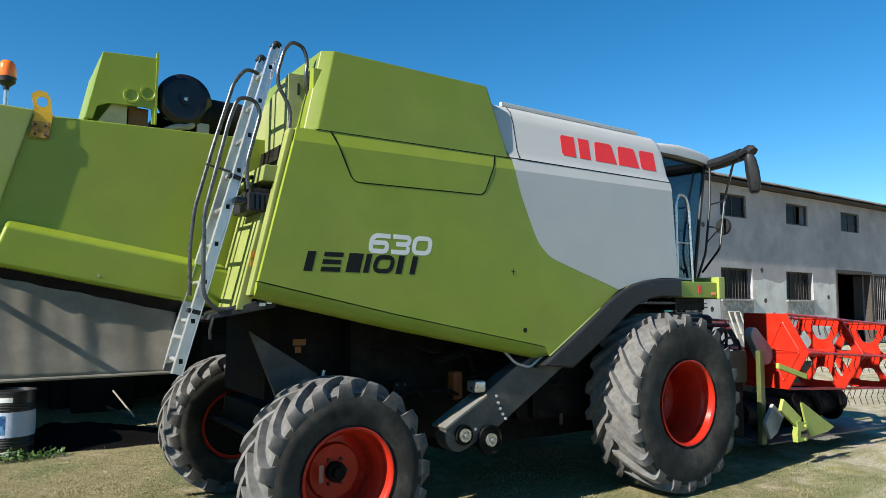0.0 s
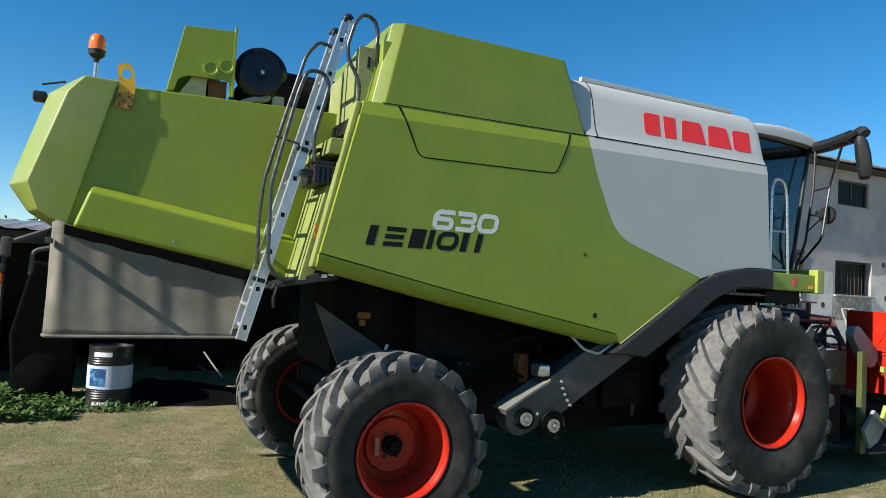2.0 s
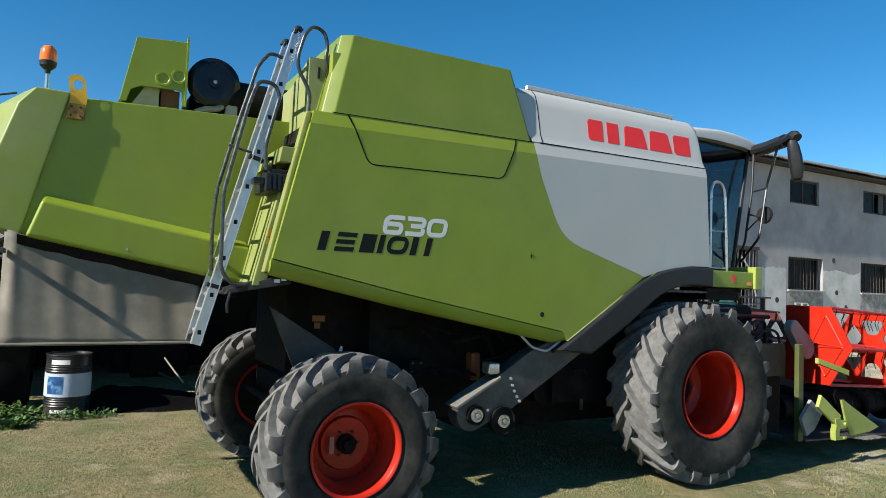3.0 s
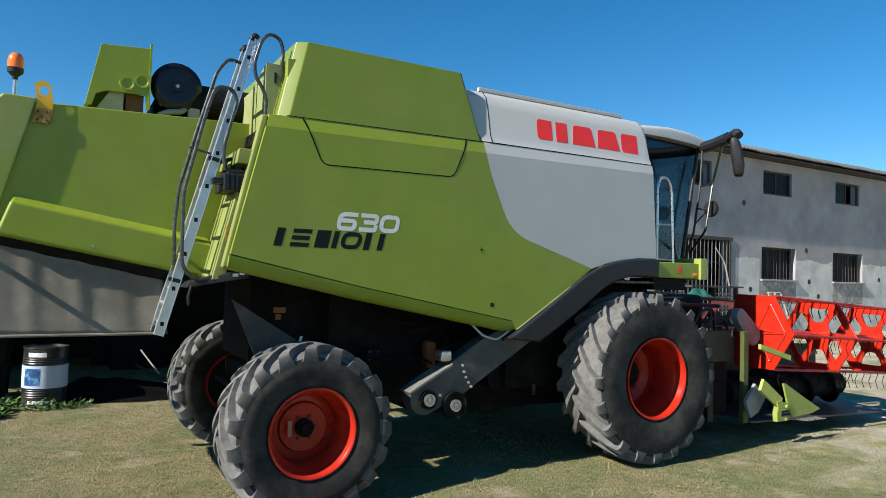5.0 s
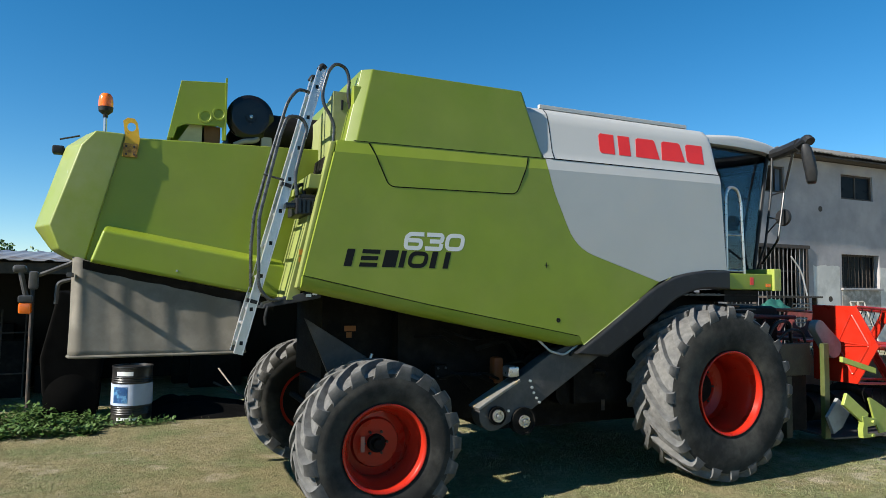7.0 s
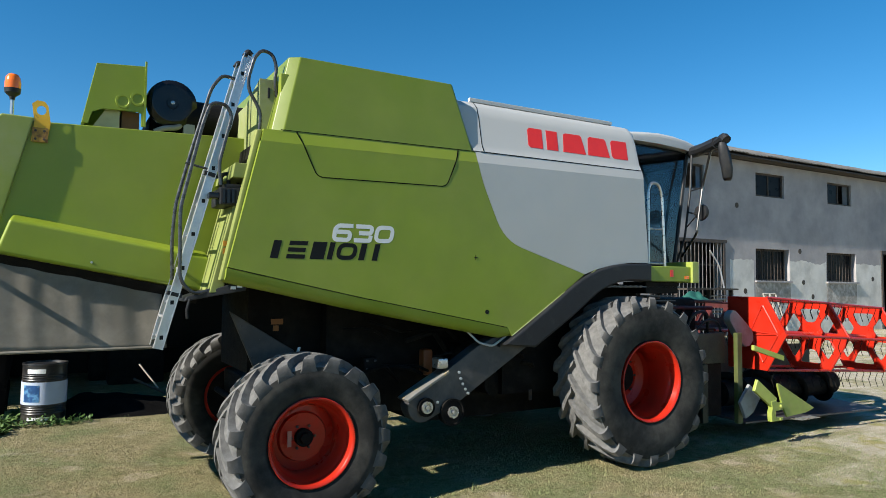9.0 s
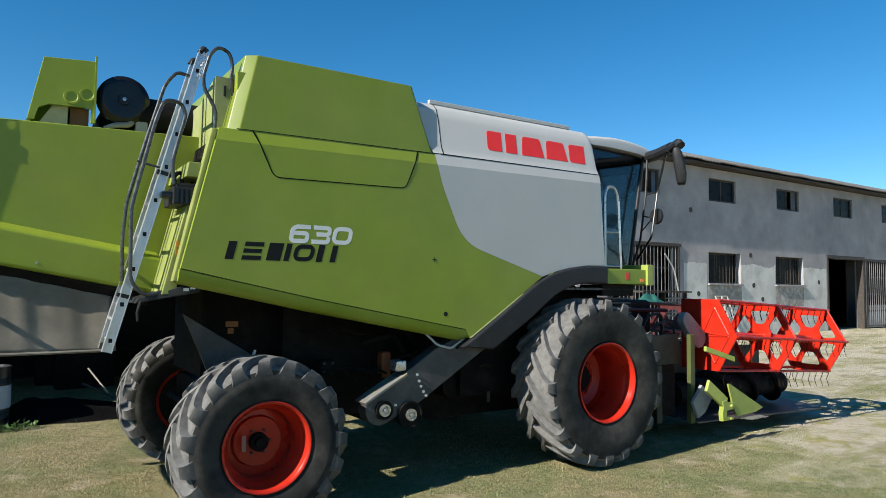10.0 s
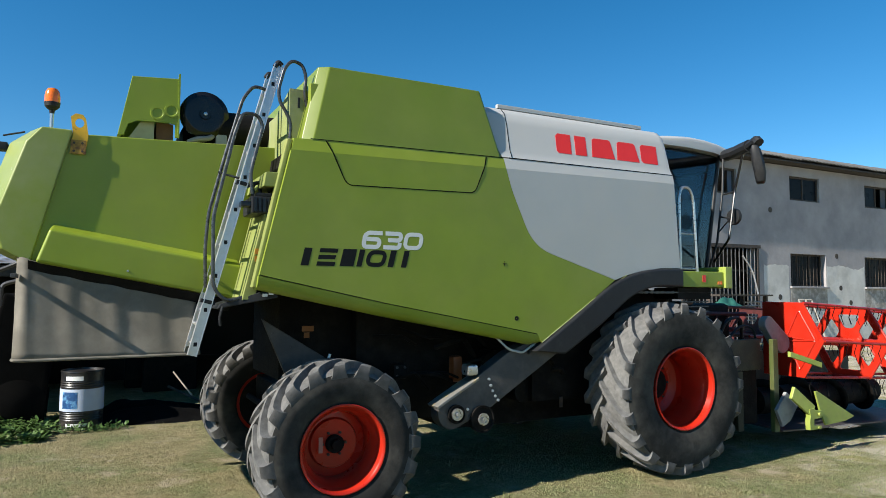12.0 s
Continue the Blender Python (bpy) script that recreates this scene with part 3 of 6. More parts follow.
# side panels
bound = rounded([(-2.10, 0, 3.045), (-2.04, 0, 2.85), (-1.79, 0, 2.31), (-0.77, 0, 2.0)], 0.22, 6)
bound = [(p.x, p.z) for p in bound]
fender_line = [(p.x, p.z) for p in rounded([(-0.77, 0, 2.0), (-1.25, 0, 1.68), (-1.70, 0, 1.39)], 0.2, 5)][1:]
for s in (-1, 1):
    y_in, y_out = s * 1.455, s * 1.5
    bm = bm_new()
    green = bound + fender_line + [(-1.755, 1.475), (-3.31, 1.77), (-4.40, 2.0), (-4.165, 3.02)]
    prism(bm, green, y_in, y_out, "y", 0.003)
    side = part("side_panel", bm, GREEN, CH, "large green side panel")
    bm = bm_new()
    white = [(0.09, 3.068), (0.16, 2.14), (-0.12, 2.135), (-0.40, 2.10), (-0.62, 2.05)] + [(x + 0.0015, z) for x, z in bound[::-1]]
    prism(bm, white, y_in, y_out, "y", 0.003)
    part("front_panel", bm, GREY_PAINT, CH, "light grey front side panel")
    # rolled lower edge
    bm = bm_new()
    secs = []
    for x, z, k in ((-4.405, 1.995, 0.11), (-3.31, 1.765, 0.11), (-1.80, 1.478, 0.11), (-1.685, 1.452, 0.07)):
        secs.append([(x, s * 1.498, z), (x - 0.003, s * 1.494, z - k * 0.45), (x - 0.006, s * 1.47, z - k * 0.8), (x - 0.01, s * 1.42, z - k), (x - 0.01, s * 1.38, z - k), (x, s * 1.46, z)])
    hull(bm, secs)
    part("lower_edge", bm, GREEN, CH, smooth=50)
    # shoulder sloping in to the tank cover
    bm = bm_new()
    def shoulder_ring(x, crease, dx=0.0):
        return [(x, s * 1.5, crease), (x + dx, s * 1.474, crease + 0.105), (x + dx, s * 1.40, crease + 0.11), (x + dx, s * 1.2, crease + 0.11), (x, s * 1.2, 2.95), (x, s * 1.455, 2.95)]
    hull(bm, [shoulder_ring(-4.167, 3.019, 0.03), shoulder_ring(-2.103, 3.044, -0.015)])
    part("shoulder", bm, GREEN, CH, smooth=12)
    bm = bm_new()
    hull(bm, [shoulder_ring(-2.099, 3.044, -0.015), shoulder_ring(0.092, 3.067, 0.0)])
    part("shoulder", bm, GREY_PAINT, CH, smooth=12)
    # rear flange of the side panel
    bm = bm_new()
    hull(bm, [[(-4.445, s * 1.45, 1.90), (-4.40, s * 1.45, 1.90), (-4.40, s * 1.36, 1.90), (-4.445, s * 1.36, 1.90)], [(-4.185, s * 1.45, 3.12), (-4.14, s * 1.45, 3.12), (-4.14, s * 1.36, 3.12), (-4.185, s * 1.36, 3.12)]], 0.01)
    part("rear_flange", bm, LIGHT_GREEN, CH)
    # flap outline
    bm = bm_new()
    y = s * 1.4957
    tube(bm, [(-3.865, s * 1.474, 3.125), (-3.81, s * 1.4985, 3.02), (-3.69, y, 2.765), (-2.445, y, 2.785), (-2.34, s * 1.4985, 3.04), (-2.31, s * 1.474, 3.14)], 0.0068, 6, 0.06)
    part("flap_gap", bm, GAP, CH)
    # hand hole and plug
    for x, z, r in ((-1.99, 1.625, 0.022), (-2.123, 2.138, 0.008)):
        bm = bm_new()
        lathe(bm, [(s * 1.497, 0.001), (s * 1.497, r), (s * 1.502, r), (s * 1.502, r * 0.55), (s * 1.4995, 0.001)], (x, 0, z), 20)
        part("plug", bm, PRINT_BLACK, CH)
    bm = bm_new()
    box(bm, -2.145, -2.101, s * 1.5005, s * 1.5025, 2.1355, 2.1405)
    box(bm, -2.1255, -2.1205, s * 1.5026, s * 1.504, 2.112, 2.164)
    part("cross_mark", bm, PRINT_BLACK, CH, smooth=None)
    # grip bar under the panel
    bm = bm_new()
    tube(bm, [(-2.16, s * 1.4, 1.45), (-2.03, s * 1.42, 1.33), (-1.87, s * 1.42, 1.29), (-1.72, s * 1.42, 1.38)], 0.011, 8, 0.04)
    part("grip_bar", bm, GREY_PAINT, CH)
    # black wheel arch
    outer = [(p.x, p.z) for p in rounded([(0.17, 0, 2.132), (-0.36, 0, 2.12), (-0.80, 0, 1.985), (-1.25, 0, 1.675), (-1.80, 0, 1.31)], 0.3, 6)]
    inner = [(p.x, p.z) for p in rounded([(0.17, 0, 1.935), (-0.26, 0, 1.94), (-0.58, 0, 1.84), (-0.95, 0, 1.57), (-1.44, 0, 1.27)], 0.25, 6)]
    bm = bm_new()
    prism(bm, outer + inner[::-1], s * 1.45, s * 1.545, "y", 0.025, 3)
    part("wheel_arch", bm, BLACK, CH, "black plastic wheel arch trim")
    bm = bm_new()
    tube(bm, [(x, s * 1.503, z) for x, z in [(-0.62, 2.05)] + fender_line], 0.005, 6)
    part("edge_strip", bm, PALE_GREEN, CH, "thin pale strip along the wheel arch")
    bm = bm_new()
    prism(bm, outer + [(x, z - 0.03) for x, z in outer[::-1]], s * 1.0, s * 1.44, "y")
    part("mudguard", bm, BLACK, CH)

# small blemish: pulled down seam on the lower edge
bm = bm_new()
tube(bm, [(-4.40, -1.5005, 2.0), (-3.31, -1.5005, 1.77), (-1.76, -1.5005, 1.475)], 0.0018, 5)
part("seam", bm, GAP, CH)

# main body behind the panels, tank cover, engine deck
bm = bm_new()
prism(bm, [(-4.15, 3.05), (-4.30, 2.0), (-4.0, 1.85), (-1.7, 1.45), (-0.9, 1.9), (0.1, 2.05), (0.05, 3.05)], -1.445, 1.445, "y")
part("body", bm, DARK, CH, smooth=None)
bm = bm_new()
def ring_at(z, xr, xf, y):
    return [(xr + 0.088, -y, z), (xf - 0.03, -y, z), (xf, -y + 0.03, z), (xf, y - 0.03, z), (xf - 0.03, y, z), (xr + 0.088, y, z), (xr, y - 0.06, z), (xr, -y + 0.06, z)]
hull(bm, [ring_at(3.12, -4.065, -2.115, 1.478), ring_at(3.79, -3.905, -2.315, 1.397)], 0.009, 2)
part("tank_cover", bm, COVER_GREEN, CH, "green grain tank cover with sloping ends")
for s in (-1, 1):
    bm = bm_new()
    tube(bm, [(-4.0, s * 1.476, 3.131), (-2.13, s * 1.476, 3.152)], 0.003, 6)
    part("seam", bm, GAP, CH)
bm = bm_new()
def cover_ring(x, low=0.0, slope=0.0):
    half = [(-1.472, 3.16), (-1.432, 3.24), (-1.37, 3.52 - low), (-1.335, 3.62 - low), (-1.27, 3.684 - low), (-1.13, 3.73 - low), (-0.6, 3.765 - low)]
    return [(x - slope * (z - 3.16), y, z) for y, z in half] + [(x - slope * (z - 3.16), -y, z) for y, z in half[::-1]]
hull(bm, [cover_ring(-2.012), cover_ring(-1.2), cover_ring(-0.35), cover_ring(0.03), cover_ring(0.075, 0.006), cover_ring(0.095, 0.03)])
part("front_cover", bm, GREY_PAINT, CH, "light grey cover in front of the grain tank", smooth=58)
bm = bm_new()
hull(bm, [cover_ring(-2.128, 0.004, 0.30), cover_ring(-2.018)])
part("cover_end", bm, GREY_PAINT, CH, smooth=20)
for s in (-1, 1):
    bm = bm_new()
    tube(bm, [(-2.015, s * y, z) for y, z in ((1.47, 3.165), (1.43, 3.24), (1.368, 3.52), (1.333, 3.62), (1.268, 3.684))], 0.005, 6)
    part("seam", bm, GAP, CH)
bm = bm_new()
box(bm, -2.03, -0.12, -1.23, -1.19, 3.705, 3.747, 0.006)
part("roof_rail", bm, GREY_PAINT, CH)
for s in (-1, 1):
    bm = bm_new()
    tube(bm, [(-2.05, s * 1.474, 3.156), (0.09, s * 1.474, 3.166)], 0.005, 5)
    part("seam", bm, GAP, CH)
bm = bm_new()
prism(bm, [(-1.24, 3.0), (-1.24, 3.60), (-0.75, 3.47), (1.0, 3.47), (1.0, 3.0)], -4.12, -3.985, "x", 0.006)
part("tank_wall", bm, PALE_GREEN, CH, "dusty faded green tank wall behind the ladder")
bm = bm_new()
box(bm, -3.98, -3.80, -1.38, 1.2, 3.0, 3.63, 0.008)
part("tank_wall", bm, GREEN, CH)
bm = bm_new()
box(bm, -4.05, -4.03, -1.247, -1.236, 3.44, 3.53, 0.003)
part("hinge", bm, BLACK, CH)

# drive of the unloading side: grey inclined housing with pulleys
bm = bm_new()
prism(bm, [(-2.62 + 0.15 * math.cos(radians(a)), 0.775 + 0.15 * math.sin(radians(a))) for a in range(150, 300, 15)] + [(-2.20, 0.80), (-1.42, 1.28), (-1.72, 1.42), (-2.02, 1.30)], -1.40, -1.24, "y", 0.015)
arm = part("drive_housing", bm, STEEL_GREY, CH, "dark grey inclined drive housing")
bm = bm_new()
prism(bm, [(-2.79, 0.845), (-2.70, 0.90), (-2.36, 1.085), (-2.35, 1.062), (-2.69, 0.876), (-2.775, 0.825)], -1.43, -1.22, "y", 0.006)
part("cover_strip", bm, material("bare_worn_strip", (0.15, 0.148, 0.138), 0.5, vary=0.2, second=(0.32, 0.24, 0.10), patches=7, threshold=(0.56, 0.66)), arm, "bare metal top strip with worn yellow paint")
for x, z, r in ((-2.59, 0.765, 0.085), (-2.315, 0.70, 0.125)):
    bm = bm_new()
    lathe(bm, [(-1.36, 0.001), (-1.36, r), (-1.43, r), (-1.43, r * 0.9), (-1.42, r * 0.86), (-1.42, 0.06)], (x, 0, z), 28)
    pul = part("pulley", bm, DARK, arm)
    bm = bm_new()
    lathe(bm, [(-1.42, 0.055), (-1.445, 0.055), (-1.445, 0.034), (-1.43, 0.032), (-1.43, 0.02), (-1.465, 0.018), (-1.465, 0.001)], (x, 0, z), 18)
    part("bearing", bm, CHROME, arm, "bright bearing cap")
for x, z in ((-2.47, 0.80), (-2.22, 1.0), (-2.20, 0.95), (-2.17, 0.90), (-2.14, 0.86), (-2.24, 1.06)):
    bm = bm_new()
    lathe(bm, [(-1.40, 0.013), (-1.416, 0.013), (-1.418, 0.001)], (x, 0, z), 8)
    part("bolt", bm, ALU, arm)
bm = bm_new()
box(bm, -2.47, -2.36, -1.42, -1.28, 1.10, 1.20, 0.02)
part("work_lamp", bm, CHROME, CH, "small chrome work lamp")
bm = bm_new()
box(bm, -2.37, -2.26, -0.95, -0.83, 0.98, 1.24, 0.03)
part("extinguisher", bm, material("dull_orange", (0.22, 0.06, 0.015), 0.5, vary=0.1), CH, "orange canister")

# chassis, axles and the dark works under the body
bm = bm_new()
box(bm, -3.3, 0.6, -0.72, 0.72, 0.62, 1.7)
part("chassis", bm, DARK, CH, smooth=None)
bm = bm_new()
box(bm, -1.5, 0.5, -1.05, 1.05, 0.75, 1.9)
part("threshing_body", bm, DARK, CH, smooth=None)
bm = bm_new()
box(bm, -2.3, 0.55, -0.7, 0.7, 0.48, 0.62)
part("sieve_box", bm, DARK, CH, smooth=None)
bm = bm_new()
box(bm, -0.16, 0.16, -1.25, 1.25, 0.70, 1.03, 0.03)
part("front_axle", bm, DARK, CH)
bm = bm_new()
box(bm, -3.85, -3.57, -1.1, 1.1, 0.66, 0.92, 0.03)
tube(bm, [(-3.95, -0.95, 0.70), (-3.95, 0.95, 0.70)], 0.035, 10)
part("rear_axle", bm, DARK, CH)
for s in (-1,):
    bm = bm_new()
    prism(bm, [(-4.22, 1.63), (-3.98, 1.08), (-3.6, 1.10), (-3.64, 1.27)], s * 0.76, s * 0.80, "y", 0.008)
    part("axle_bracket", bm, STEEL_GREY, CH, "dark grey triangular axle bracket")
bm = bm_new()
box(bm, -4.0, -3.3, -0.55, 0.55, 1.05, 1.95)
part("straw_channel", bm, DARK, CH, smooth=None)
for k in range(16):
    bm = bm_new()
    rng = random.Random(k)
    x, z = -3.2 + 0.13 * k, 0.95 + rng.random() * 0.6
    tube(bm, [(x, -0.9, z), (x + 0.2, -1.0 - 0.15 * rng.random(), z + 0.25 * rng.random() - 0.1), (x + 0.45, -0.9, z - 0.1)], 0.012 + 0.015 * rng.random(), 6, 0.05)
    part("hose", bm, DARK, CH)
for x, z, r in ((-3.05, 0.95, 0.09), (-1.9, 1.1, 0.18), (-1.55, 0.85, 0.12)):
    bm = bm_new()
    lathe(bm, [(-0.75, r), (-0.98, r), (-0.98, r * 0.5), (-0.99, 0.001)], (x, 0, z), 20)
    part("belt_pulley", bm, DARK, CH)
for x, z, w, h in ((-3.84, 1.53, 0.11, 0.05), (-3.82, 1.47, 0.05, 0.05)):
    bm = bm_new()
    box(bm, x, x + w, -0.752, -0.745, z - h / 2, z + h / 2)
    part("warning_sticker", bm, material("dull_orange_print", (0.25, 0.09, 0.015), 0.6), CH, smooth=None)
for x, z, w, h, m_ in ((-2.15, 0.80, 0.05, 0.09, IRON), (-1.16, 0.72, 0.04, 0.11, IRON), (-1.72, 1.0, 0.05, 0.05, IRON)):
    bm = bm_new()
    box(bm, x, x + w, -1.06, -1.055, z - h / 2, z + h / 2)
    part("warning_sticker", bm, m_, CH, smooth=None)

bm = bm_new()
box(bm, -3.02, -2.88, -0.98, -0.86, 1.05, 1.19, 0.015)
vb = part("hydraulic_valve", bm, DARK, CH, "small greasy hydraulic valve under the body")
for dx, dz in ((0.03, 0.03), (0.11, 0.03), (0.03, 0.11), (0.11, 0.11)):
    bm = bm_new()
    lathe(bm, [(-0.98, 0.012), (-0.992, 0.012), (-0.994, 0.001)], (-3.02 + dx, 0, 1.05 + dz), 8)
    part("bolt", bm, STEEL_GREY, vb)
bm = bm_new()
tube(bm, [(-3.60, -0.84, 1.30), (-3.64, -0.84, 1.18)], 0.014, 8)
part("cylinder_rod", bm, ALU, CH, "short bare cylinder rod")
for x, z in ((-4.12, 1.50), (-3.95, 1.37), (-3.86, 1.22), (-3.72, 1.17), (-4.02, 1.22)):
    bm = bm_new()
    lathe(bm, [(-0.80, 0.010), (-0.81, 0.010), (-0.812, 0.001)], (x, 0, z), 8)
    part("bolt", bm, STEEL_GREY, CH)

# ---- rear body ----
bm = bm_new()
prism(bm, [(-5.82, 3.13), (-6.05, 2.115), (-4.45, 1.80), (-4.0, 1.86), (-4.0, 3.185)], -0.75, 0.75, "y", 0.02)
part("rear_body", bm, GREEN, CH, "green rear body of the straw walkers")
bm = bm_new()
def hood_ring(y, back, lift):
    return [(-5.735, y, 3.15 + lift), (-5.99, y, 2.10), (-6.10 - back * 0.5, y, 2.135), (-6.18 - back * 0.6, y, 2.19), (-6.25 - back, y, 2.375), (-6.05 - back, y, 3.03 + lift), (-5.95 - back * 0.6, y, 3.155 + lift)]
hull(bm, [hood_ring(-0.788, 0.0, 0), hood_ring(-0.45, 0.14, 0.03), hood_ring(0.45, 0.14, 0.03), hood_ring(0.797, 0.0, 0)], 0.014, 2)
part("rear_hood", bm, HOOD_GREEN, CH, "green rear hood with a few scrapes")
bm = bm_new()
hull(bm, [[(-5.85, -0.74, 2.40), (-5.96, -0.74, 2.07), (-5.95, -0.90, 2.09), (-5.865, -0.90, 2.345)], [(-4.42, -0.74, 2.15), (-4.42, -0.74, 1.78), (-4.42, -0.90, 1.80), (-4.42, -0.90, 2.09)]], 0.025, 3)
bulge = part("side_bulge", bm, GREEN, CH, "raised green guard along the rear body")
bm = bm_new()
lathe(bm, [(-0.898, 0.010), (-0.904, 0.009), (-0.905, 0.001)], (-5.31, 0, 2.03), 12)
part("screw", bm, CHROME, bulge)
bm = bm_new()
hull(bm, [[(-6.00, -0.86, 2.1), (-6.00, 0.86, 2.1), (-4.5, 0.86, 1.80), (-4.5, -0.86, 1.80)], [(-6.0, -0.80, 2.0), (-6.0, 0.80, 2.0), (-4.5, 0.80, 1.7), (-4.5, -0.80, 1.7)]])
part("chopper_housing", bm, DARK, CH, smooth=None)

# tarpaulin curtain
bm = bm_new()
cols = []
run = [(-4.78, -0.80)] + [(-4.78 - 1.20 * k / 40, -0.86) for k in range(41)]
run += [(-5.98 - 0.10 * math.sin(k * math.pi / 16), -0.76 - 0.10 * math.cos(k * math.pi / 16)) for k in range(1, 9)]
run += [(-6.08, -0.76 + 1.6 * k / 36) for k in range(1, 37)]
for i, (x, y) in enumerate(run):
    topz = 2.13 + (x + 6.08) * -0.26
    col = []
    for j in range(15):
        f = j / 14
        fold = 0.006 * math.sin(i * 0.62 + 1.1 * f) + 0.004 * math.sin(i * 0.27 + 2.6 - 1.5 * f) + 0.003 * math.sin(i * 1.13 + 2 + 2 * f) + 0.004 * noise.noise((i * 0.21, f * 2.6, 5.0))
        wave = fold * (1.25 - 0.8 * f) * min(1, f * 4)
        if i <= 41:
            nx, ny = 0.0, -1.0
        elif i <= 49:
            a_ = (i - 41) * math.pi / 16
            nx, ny = -math.sin(a_), -math.cos(a_)
        else:
            nx, ny = -1.0, 0.0
        out = wave + 0.035 * f * -ny - 0.05 * (1 - f) * -ny
        col.append(bm.verts.new((x + nx * out + (0.04 * f if i < 4 else 0), y + ny * out, topz + (1.345 - topz) * f)))
    cols.append(col)
for p, q in zip(cols, cols[1:]):
    for j in range(14):
        bm.faces.new((p[j], p[j + 1], q[j + 1], q[j]))
cur = part("curtain", bm, FABRIC, CH, "grey-brown tarpaulin skirt hanging under the hood", smooth=180)
m = cur.modifiers.new("thickness", "SOLIDIFY")
m.thickness = 0.008
bm = bm_new()
tube(bm, [(-4.80, -0.896, 1.35), (-6.0, -0.896, 1.345), (-6.06, -0.87, 1.345), (-6.083, -0.80, 1.345), (-6.083, 0.84, 1.345)], 0.012, 8)
part("hem", bm, FABRIC, cur)

# air intake box with two round caps
bm = bm_new()
for y in (-0.56, 0.25):
    prism(bm, [(-5.41, 3.20), (-5.31, 3.72), (-4.93, 3.75), (-4.92, 3.22), (-4.955, 3.22), (-4.955, 3.335), (-5.00, 3.345), (-5.26, 3.335), (-5.33, 3.30), (-5.36, 3.20)], y, y + 0.02, "y", 0.004)
hull(bm, [[(-5.41, -0.54, 3.205), (-5.41, 0.25, 3.205), (-5.385, 0.25, 3.205), (-5.385, -0.54, 3.205)], [(-5.31, -0.54, 3.72), (-5.31, 0.25, 3.72), (-5.285, 0.25, 3.70), (-5.285, -0.54, 3.70)]])
hull(bm, [[(-5.31, -0.54, 3.72), (-5.31, 0.25, 3.72), (-5.285, 0.25, 3.70), (-5.285, -0.54, 3.70)], [(-4.93, -0.54, 3.75), (-4.93, 0.25, 3.75), (-4.93, 0.25, 3.73), (-4.93, -0.54, 3.73)]])
box(bm, -4.935, -4.92, -0.575, -0.54, 3.22, 3.79)
ib = part("intake_box", bm, GREEN, CH, "upright green intake box", smooth=None)
for x, z in ((-5.10, 3.42), (-4.985, 3.455)):
    bm = bm_new()
    lathe(bm, [(-0.56, 0.062), (-0.572, 0.06), (-0.572, 0.045), (-0.566, 0.04), (-0.566, 0.001)], (x, 0, z), 28)
    part("cap", bm, GREEN, ib)
bm = bm_new()
hull(bm, [[(-5.33, -0.50, 3.18), (-5.12, -0.50, 3.18), (-5.12, 0.2, 3.18), (-5.33, 0.2, 3.18)], [(-5.22, -0.50, 3.36), (-5.12, -0.50, 3.36), (-5.12, 0.2, 3.36), (-5.22, 0.2, 3.36)]])
part("duct", bm, material("pale_dusty_green", (0.38, 0.37, 0.24), 0.8, vary=0.15), ib, smooth=None)
bm = bm_new()
box(bm, -5.10, -4.96, -0.45, 0.2, 3.18, 3.36)
part("filter", bm, material("brown_rust", (0.16, 0.08, 0.04), 0.85, vary=0.2), ib, smooth=None)

# cooling fan cleaner wheel and the drum behind it
c = (-4.70, 0, 3.47)
bm = bm_new()
lathe(bm, [(-0.42, 0.001), (-0.42, 0.2), (-0.46, 0.215), (-0.50, 0.21), (-0.52, 0.17), (-0.525, 0.16), (-0.52, 0.05), (-0.535, 0.045), (-0.535, 0.001)], c, 48)
fan = part("fan_wheel", bm, GLOSS_BLACK, CH, "round black fan cover")
bm = bm_new()
lathe(bm, [(-0.534, 0.018), (-0.548, 0.016), (-0.55, 0.001)], c, 12)
part("nut", bm, CHROME, fan)
bm = bm_new()
tube(bm, [(-4.84, -0.5, 3.20), (-4.76, -0.52, 3.24), (-4.66, -0.52, 3.25), (-4.60, -0.45, 3.32)], 0.025, 8, 0.04)
part("elbow_pipe", bm, material("pale_pipe", (0.24, 0.235, 0.22), 0.6, vary=0.1), CH)
bm = bm_new()
lathe(bm, [(-4.62, 0.001), (-4.62, 0.17), (-4.05, 0.17), (-4.05, 0.001)], (0, -0.35, 3.38), 28, "x")
part("silencer", bm, DARK, CH, "dark round silencer on the engine deck")
bm = bm_new()
box(bm, -4.60, -4.50, -0.5, -0.35, 3.15, 3.38, 0.01)
part("bracket", bm, material("pale_metal", (0.28, 0.28, 0.265), 0.5, vary=0.15), CH)
bm = bm_new()
box(bm, -4.85, -4.15, -0.2, 0.7, 3.1, 3.42, 0.02)
part("engine_block", bm, DARK, CH)

# yellow lifting hook plate
bm = bm_new()
outer_h = [(-5.755, 2.965), (-5.645, 2.965), (-5.625, 3.12), (-5.645, 3.25), (-5.67, 3.285), (-5.72, 3.29), (-5.755, 3.26), (-5.735, 3.12)]
hole = [(-5.69 + 0.033 * math.cos(a), 3.215 + 0.038 * math.sin(a)) for a in [math.tau * k / 16 for k in range(16)]]
for y in (-0.770, -0.757):
    vs = [bm.verts.new((x, y, z)) for x, z in outer_h]
    hs = [bm.verts.new((x, y, z)) for x, z in hole]
    es = [bm.edges.new((l[i], l[(i + 1) % len(l)])) for l in (vs, hs) for i in range(len(l))]
    bmesh.ops.triangle_fill(bm, edges=es, use_beauty=True)
